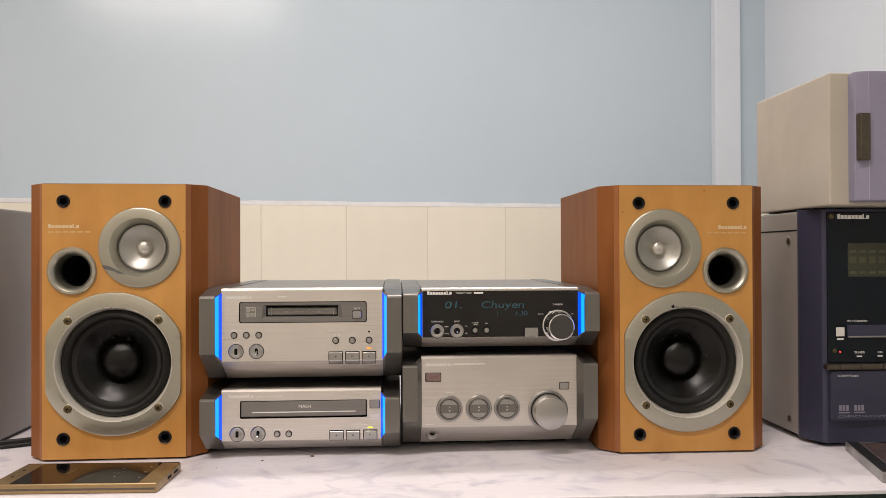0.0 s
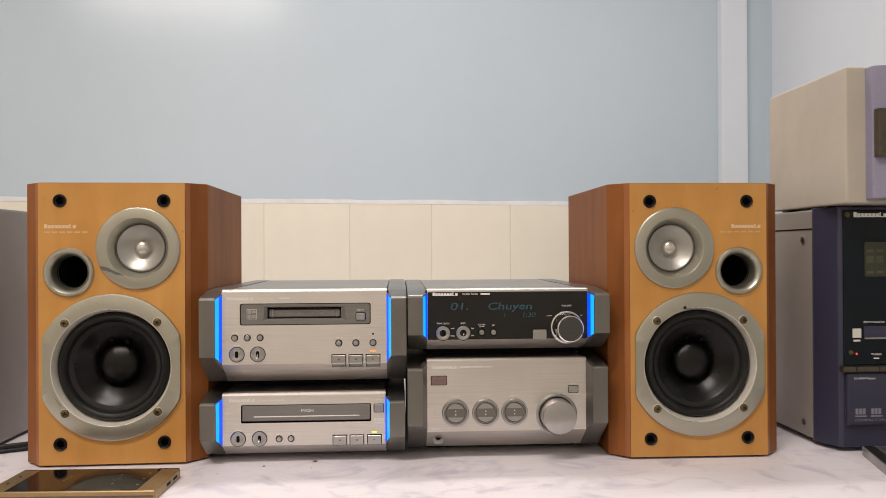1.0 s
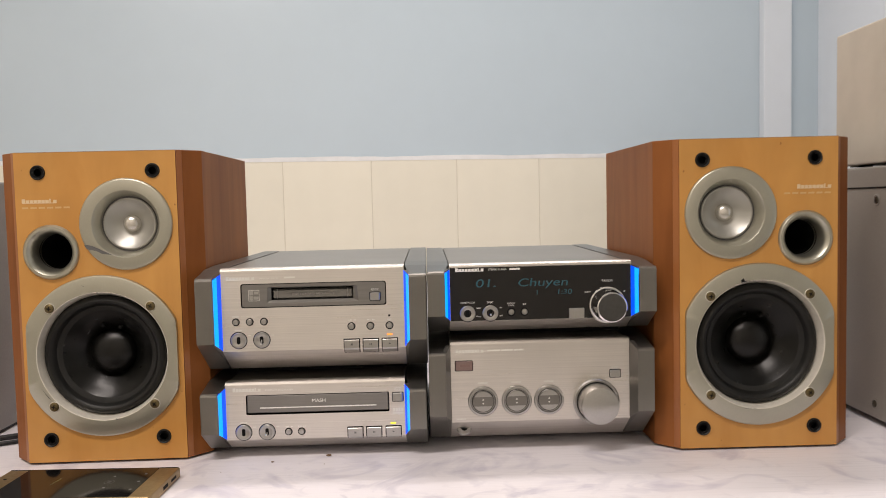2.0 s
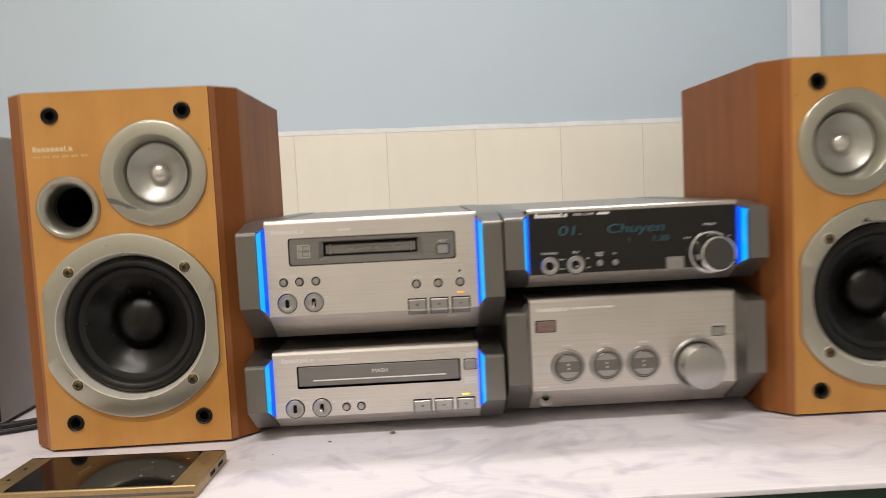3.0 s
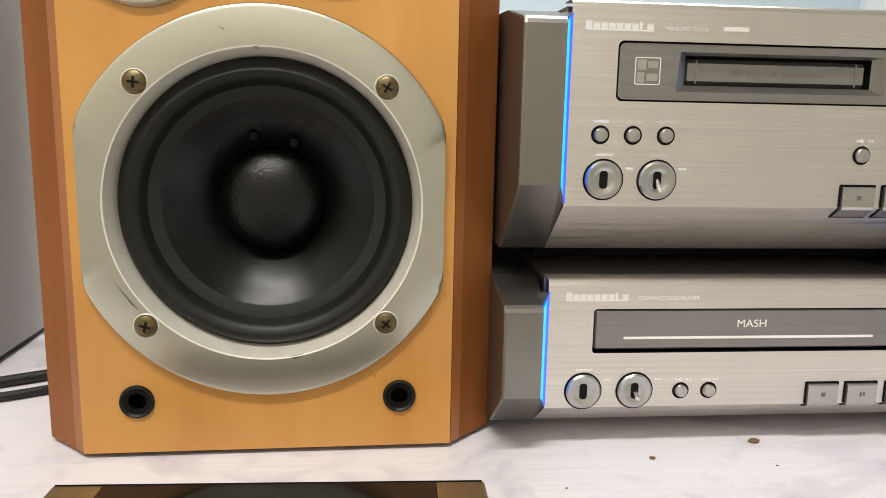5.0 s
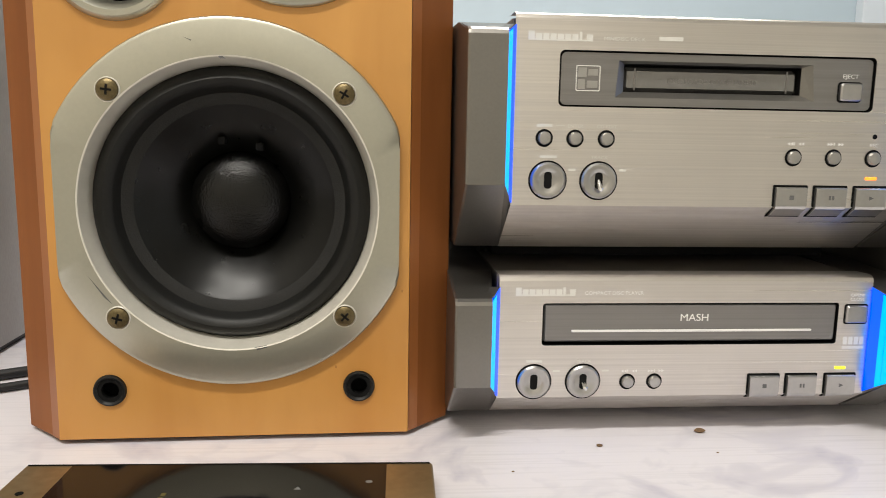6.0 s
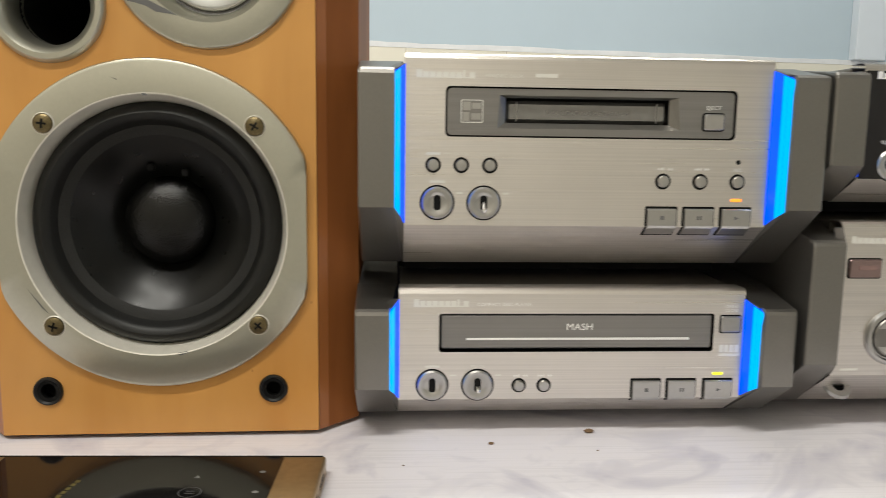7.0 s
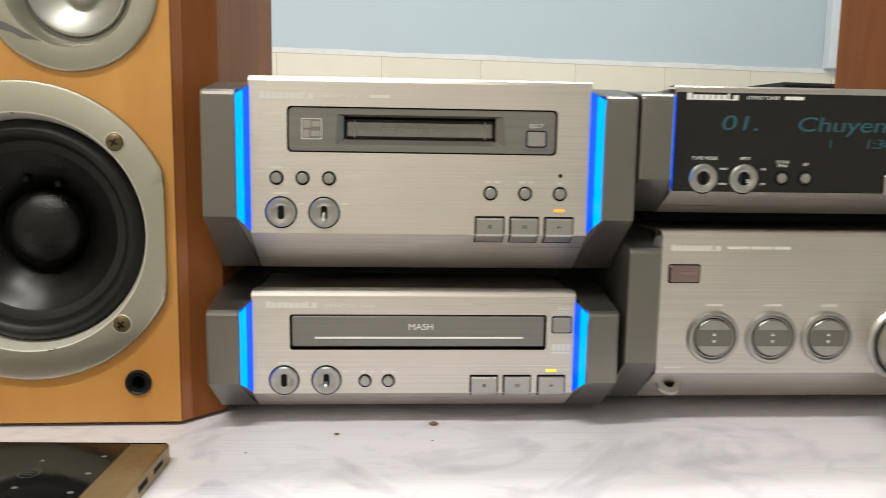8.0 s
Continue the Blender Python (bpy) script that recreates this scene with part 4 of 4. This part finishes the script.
words("display_text", "Chuyen", 0.0104, X(0.0822), Z(0.1586), GY, vfd, tu, "LEFT", "glowing teal display words", 1.46, 0.12)
words("display_count", "1", 0.0062, X(0.0992), Z(0.1505), GY, vfd, tu, "LEFT")
words("display_time", "1:30", 0.0068, X(0.1182), Z(0.1505), GY, vfd, tu, "LEFT", "", 1.25, 0.12)
brand(tu, X(0.0255), X(0.0520), Z(0.1733), Z(0.1767), GY + 0.0001, white_print, "white brand print")
words("unit_print", "STEREO TUNER", 0.0024, X(0.0560), Z(0.1740), GY, white_print, tu, wide=1.0)
bar("small_print", X(0.0755), X(0.0852), Z(0.1740), Z(0.1757), GY + 0.0001, white_print, tu)
for kx, body, lev in ((0.0362, "TUNE MODE", False), (0.0572, "SPOT", True)):
    k = lever_switch(tu, X(kx), Z(0.1345), 0.2, lev)
    words("switch_print", body, 0.0023, X(kx), Z(0.1438), GY, white_print, tu, "CENTER")
words("preset_print", "PRESET", 0.0015, X(0.0440), Z(0.1388), GY, white_print, tu)
words("manual_print", "MANU", 0.0015, X(0.0440), Z(0.1312), GY, white_print, tu)
words("on_print", "ON", 0.0017, X(0.0655), Z(0.1388), GY, white_print, tu)
words("off_print", "OFF", 0.0017, X(0.0655), Z(0.1312), GY, white_print, tu)
for bx, body in ((0.0765, "CLOCK/\nTIMER"), (0.0888, "SET")):
    round_button(tu, X(bx), Z(0.1350), 0.0028, y=GY)
    words("button_print", body, 0.0020, X(bx), Z(0.1425 if "\n" in body else 0.1415), GY, white_print, tu, "CENTER")
kb = part("key", plate(X(0.1300), X(0.1440), Z(0.1275), Z(0.1372), -0.0028, 0.001, 0.0008, 0.0005), button_metal, tu, "square silver key")
jog = part("jog_dial", lathe([(0.0174, -0.0005), (0.0174, -0.0022), (0.0168, -0.0032), (0.0160, -0.0034), (0.0150, -0.0060), (0.0143, -0.0190), (0.0136, -0.0206), (0.0126, -0.0212)], X(0.1655), Z(0.1395), 64), chrome, tu, "polished chrome jog dial", True)
part("dial_cap", lathe([(0.0127, -0.0211), (0.0122, -0.0216), (0, -0.0218)], X(0.1655), Z(0.1395), 56), dial_dark, jog, "dark satin cap", True)
words("dial_print", "TUNE/JOG", 0.0023, X(0.1655), Z(0.1612), GY, white_print, tu, "CENTER")
words("down_print", "DOWN", 0.0016, X(0.1445), Z(0.1512), GY, white_print, tu)
words("up_print", "UP", 0.0016, X(0.1805), Z(0.1512), GY, white_print, tu)

# ---- phone ----
PA = -1.8
phone = thing("smartphone", pose(-0.2995, 0.7440, 0, 0, 0, PA), "gold smartphone with dark screen, lying on the table", "smartphone")
PW, PD, PH = 0.0755, 0.0355, 0.0090
bm = box(-PW, PW, -PD, PD, 0, PH, 0.0016, 3)
part("body", bm, gold, phone, "gold metal body", True)
part("screen", box(-PW + 0.0175, PW - 0.0175, -PD + 0.0022, PD - 0.0018, PH - 0.001, PH + 0.00025, 0.0002), phone_glass, phone, "black glossy screen")
part("border", box(-PW + 0.0012, PW - 0.0012, PD - 0.0016, PD - 0.0008, PH - 0.001, PH + 0.0003), black_gap, phone, "dark border")
part("front_edge", box(-PW + 0.002, PW - 0.002, -PD - 0.0002, -PD + 0.001, 0.0030, 0.0050, 0.0001), bronze, phone)
part("charge_port", box(PW - 0.0008, PW + 0.00015, -0.0055, 0.0055, 0.0030, 0.0062, 0.0003), black_gap, phone, "dark charging port")
part("speaker_slot", box(PW - 0.0008, PW + 0.00015, 0.0130, 0.0250, 0.0032, 0.0058, 0.0003), black_gap, phone)
for y in (-0.010, 0.012):
    part("sensor_dot", prism_z([(-PW + 0.0085 + 0.0014 * math.cos(k * 0.5236), y + 0.0014 * math.sin(k * 0.5236)) for k in range(12)], PH - 0.0005, PH + 0.0002), black_gap, phone)
for mx, my in ((0.0519, 0.0186), (0.0525, 0.0006), (0.0531, -0.0173), (0.0289, -0.0131)):
    part("screen_mark", prism_z([(mx + 0.0013 * math.cos(k * 0.7854), my + 0.0011 * math.sin(k * 0.7854)) for k in range(8)], PH, PH + 0.00032), soft_mark, phone)
part("arrow_mark", prism_z([(0.0258, 0.0128), (0.0284, 0.0128), (0.0271, 0.0152)], PH, PH + 0.00032), soft_mark, phone)
bm = bmesh.new()
loop = [[bm.verts.new((0.0279 + r * math.cos(k * 0.2618), 0.0004 + r * math.sin(k * 0.2618), PH + 0.0003)) for k in range(24)] for r in (0.0040, 0.0044)]
for k in range(24):
    bm.faces.new((loop[0][k], loop[1][k], loop[1][(k + 1) % 24], loop[0][(k + 1) % 24]))
for k in (-1, 1):
    box(0.0262, 0.0296, 0.0004 + k * 0.0009 - 0.0003, 0.0004 + k * 0.0009 + 0.0003, PH, PH + 0.0003, bm=bm)
part("pause_mark", bm, dim_mark, phone, "dim round pause symbol")
for k in range(5):
    part("screen_print", box(-0.0205 + k * 0.0004, -0.0188 + k * 0.0004, -0.004 + k * 0.0032, -0.0016 + k * 0.0032, PH, PH + 0.0003), dim_gold, phone)

# ---- navy hi-fi with the beige loudspeaker on it ----
KX, KF = 0.456, 0.820
hifi = thing("compact_hifi", pose(KX, KF, 0), "navy blue compact hi-fi with dark window, greige steel case", "hi-fi")
KH = 0.2655
part("case", box(0.0, 0.27, 0.034, 0.36, 0.006, KH - 0.0015, 0.002), greige, hifi, "greige painted steel case")
part("lid_seam", box(-0.0004, 0.0006, 0.034, 0.36, 0.2415, 0.2432), black_gap, hifi)
front = prism_z([(-0.0008, 0.0335), (-0.0008, 0.0290), (0.0110, 0.0020), (0.0150, 0.0), (0.255, 0.0), (0.2708, 0.0290), (0.2708, 0.0335)], 0.0045, KH, bevel=0.0012)
part("front_frame", front, navy, hifi, "navy plastic front")
part("window", box(0.0150, 0.255, -0.0020, 0.0005, 0.0935, KH - 0.0035, 0.0012), dark_glass, hifi, "dark tinted window")
part("display", box(0.0385, 0.17, -0.0024, -0.0010, 0.1895, 0.2270, 0.0003), lcd, hifi, "olive display panel")
for r in range(3):
    for k in range(6):
        bar("display_segment", 0.0405 + k * 0.011, 0.0405 + k * 0.011 + 0.0078, 0.1930 + r * 0.0115, 0.1930 + r * 0.0115 + (0.0075 if r == 1 else 0.0030), -0.0025, lcd_seg, hifi)
brand(hifi, 0.0265, 0.0640, 0.2540, 0.2595, -0.0022, white_print, "white brand print")
part("sensor", lathe([(0.0030, -0.0018), (0.0026, -0.0030), (0, -0.0036)], 0.0195, 0.2568, 20), brass, hifi, "small amber sensor", True)
part("disc_slot", box(0.0370, 0.21, -0.0035, 0.0005, 0.1215, 0.1360, 0.0008), navy, hifi, "minidisc slot cover")
part("slot_line", box(0.0375, 0.21, -0.0040, -0.0030, 0.1222, 0.1238, 0.0002), button_metal, hifi)
part("disc_logo", plate(0.0245, 0.0340, 0.1235, 0.1335, -0.0024, 0, 0.0008, 0.0001), pale_print, hifi, "square pale emblem")
bar("small_print", 0.0255, 0.0330, 0.1195, 0.1215, -0.0021, pale_print, hifi)
words("speed_print", "MD 4 X Speed Rec", 0.0030, 0.0370, 0.1395, -0.0024, white_print, hifi)
part("standby_lamp", lathe([(0.0026, -0.0018), (0.0022, -0.0032), (0, -0.0036)], 0.0225, 0.1075, 18), brass, hifi, "", True)
part("standby_led", lathe([(0.0011, -0.0018), (0.0008, -0.0026), (0, -0.0028)], 0.0290, 0.1062, 12), mat("red_led", (0.8, 0.05, 0.05), 0.3, emit=(1, 0.05, 0.05), strength=1.5), hifi)
for kx, body in ((0.0510, "TUNER"), (0.0750, "CD"), (0.1000, "MD"), (0.1250, "TAPE")):
    if body == "TAPE":
        bar("small_print", kx - 0.006, kx + 0.006, 0.1045, 0.1065, -0.0022, white_print, hifi)
    else:
        words("source_print", body, 0.0032, kx, 0.1044, -0.0024, white_print, hifi, "CENTER", wide=1.2)
    bar("small_print", kx - 0.0030, kx + 0.0030, 0.1005, 0.1017, -0.0022, white_print, hifi)
for k in range(9):
    part("source_key", box(0.0260 + (k - 1) * 0.0250, 0.0504 + (k - 1) * 0.0250, -0.0075, 0.001, 0.0868, 0.0930, 0.001) if k else box(0.0110, 0.0255, -0.0075, 0.001, 0.0868, 0.0930, 0.001), bronze, hifi, "dark chrome key")
part("disc_door", box(0.0165, 0.25, -0.0050, 0.0005, 0.0290, 0.0855, 0.0022), navy, hifi, "navy flap below the keys")
words("playback_print", "CD-R/RW Playback", 0.0030, 0.0240, 0.0790, -0.0052, white_print, hifi)
words("component_print", "COMPACT HI-FI COMPONENT", 0.0036, 0.0245, 0.0338, -0.0052, faint_grey, hifi, wide=1.5)
for k in range(2):
    lg = bar("disc_logo", 0.0250 + k * 0.0175, 0.0380 + k * 0.0175, 0.0385, 0.0400, -0.0050, faint_grey, hifi)
    for j in range(3):
        bar("emblem_block", 0.0255 + k * 0.0175 + j * 0.0040, 0.0285 + k * 0.0175 + j * 0.0040, 0.0412, 0.0475, -0.0050, faint_grey, lg)
for z in (0.2300, 0.0210):
    dimple = part("screw_dimple", lathe([(0.0062, 0.0002), (0.0050, -0.0004), (0.0040, 0.0000)], 0, 0, 28), greige, hifi, "", True)
    dimple.matrix_local = pose(-0.0002, 0.054, z, 0, 0, -90)
    scr = part("screw", lathe([(0.0036, 0.0), (0.0033, -0.0012), (0.0012, -0.0018), (0, -0.0012)], 0, 0, 20), bronze, hifi, "dark screw", True)
    scr.matrix_local = pose(-0.0002, 0.054, z, 0, 0, -90)
for x in (0.03, 0.24):
    for y in (0.05, 0.32):
        part("foot", prism_z([(x + 0.012 * math.cos(k * 0.5236), y + 0.012 * math.sin(k * 0.5236)) for k in range(12)], 0, 0.0065), black_plastic, hifi)

top_ls = thing("bookshelf_speaker", pose(KX, 0.787, KH), "beige loudspeaker with lavender cloth grille, on the navy hi-fi", "loudspeaker")
part("cabinet", box(0.0, 0.21, 0.0, 0.166, 0.0015, 0.1440, 0.0025, 3), beige, top_ls, "beige vinyl cabinet")
gr = part("grille", prism_z([(0.0212, 0.002), (0.0212, -0.0115), (0.0225, -0.0130), (0.0338, -0.0165), (0.20, -0.0165), (0.2045, -0.010), (0.2045, 0.002)], 0.0055, 0.1425, bevel=0.0016), lavender, top_ls, "lavender cloth grille")
part("handle_bar", box(0.0224, 0.0336, -0.0205, -0.0115, 0.0480, 0.0975, 0.0012), bronze, top_ls, "dark bronze bar")
part("seam", box(0.0338, 0.0343, -0.0168, -0.0155, 0.007, 0.141), pale_seam, gr, "pale stitched seam")
for x in (0.02, 0.19):
    for y in (0.05, 0.15):
        part("foot", box(x - 0.008, x + 0.008, y - 0.008, y + 0.008, 0, 0.0022), black_plastic, top_ls)

# ---- grey loudspeaker beside the wooden one ----
grey_ls = thing("grey_loudspeaker", pose(-0.463, 0.872, 0), "silver grey loudspeaker cabinet on the table", "loudspeaker")
part("cabinet", prism_z([(0.0, 0.022), (-0.004, 0.003), (-0.014, 0.0), (-0.19, 0.0), (-0.19, 0.25), (0.0, 0.25)], 0.0035, 0.2710, bevel=0.002), grey_cloth, grey_ls, "silver grey cabinet")
part("side_seam", box(-0.0006, 0.0006, 0.030, 0.0312, 0.006, 0.268), black_gap, grey_ls)
part("plinth", box(-0.186, -0.003, 0.006, 0.247, 0, 0.0036), black_plastic, grey_ls, "black base")

# ---- black box far behind ----
bb = thing("black_box", pose(0.707, 2.075, 0, 0, 0, ROOM), "plain black box standing on the table near the wall", "box")
part("body", box(0, 0.28, 0, 0.225, 0, 0.295, 0.003), black_plastic, bb)
part("front_face", box(0.006, 0.274, -0.002, 0.001, 0.006, 0.289, 0.001), black_gap, bb)

# ---- disc case ----
jc = thing("disc_case", pose(0.5326, 0.7263, 0, 0, 0, -16.5), "clear plastic disc case with brown inlay, lying on the table", "disc case")
part("case", box(-0.0705, 0.0705, -0.0620, 0.0620, 0.0, 0.0102, 0.001), clear_case, jc, "scratched clear plastic")
part("inlay", box(-0.0570, 0.0670, -0.0585, 0.0585, 0.0098, 0.0104), case_art, jc, "brown printed inlay")
part("hinge_strip", box(-0.0700, -0.0580, -0.0600, 0.0600, 0.0098, 0.0106, 0.0002), black_plastic, jc)

# ---- cables ----
cable("speaker_cable", [(-0.62, 0.86, 0.003), (-0.52, 0.875, 0.003), (-0.44, 0.905, 0.003), (-0.37, 0.955, 0.003), (-0.33, 1.03, 0.004), (-0.32, 1.10, 0.004)], 0.0028, black_plastic, "black cable lying on the table")
cable("speaker_cable", [(-0.62, 0.848, 0.0025), (-0.50, 0.862, 0.0025), (-0.42, 0.890, 0.0025), (-0.36, 0.945, 0.0025), (-0.31, 1.04, 0.004), (-0.30, 1.10, 0.004)], 0.0022, black_plastic, "thin black cable lying on the table")

# ---- crumbs ----
for cx, cy, r in ((-0.0975, 0.8225, 0.0017), (-0.1480, 0.8090, 0.0010), (-0.0990, 0.8000, 0.0004), (-0.3370, 0.7950, 0.0004), (-0.1900, 0.7860, 0.0004)):
    bm = bmesh.new()
    bmesh.ops.create_icosphere(bm, subdivisions=2, radius=1)
    for v in bm.verts:
        w = 1 + 0.35 * noise.noise(v.co * 1.7 + Vector((cx * 50, 0, 0)))
        v.co = Vector((cx + v.co.x * r * 1.5 * w, cy + v.co.y * r * w, r * 0.55 + v.co.z * r * 0.55 * w))
    tagged(part("crumb", bm, crumb_mat, None, "", True), "tiny brown crumb on the table", "crumb", "crumbs on the table")

# ---- wall tiles ----
pitch, tall, joint = 0.265, 0.40, 0.0012
tile_me = bpy.data.meshes.new("tile")
bm = box(joint / 2, pitch - joint / 2, -0.009, -0.003, joint / 2, tall - joint / 2, 0.0012, 1)
bm.to_mesh(tile_me)
bm.free()
tile_me.materials.append(tile_cream)
for i in range(-7, 6):
    for r in range(2):
        x = -0.168 + pitch * i
        if x < WALL_L or x + pitch > WALL_R + 0.08:
            continue
        t = new("tile", tile_me)
        t.parent = wall_north
        t.location = (x, 0, TILE_TOP - tall * (r + 1))
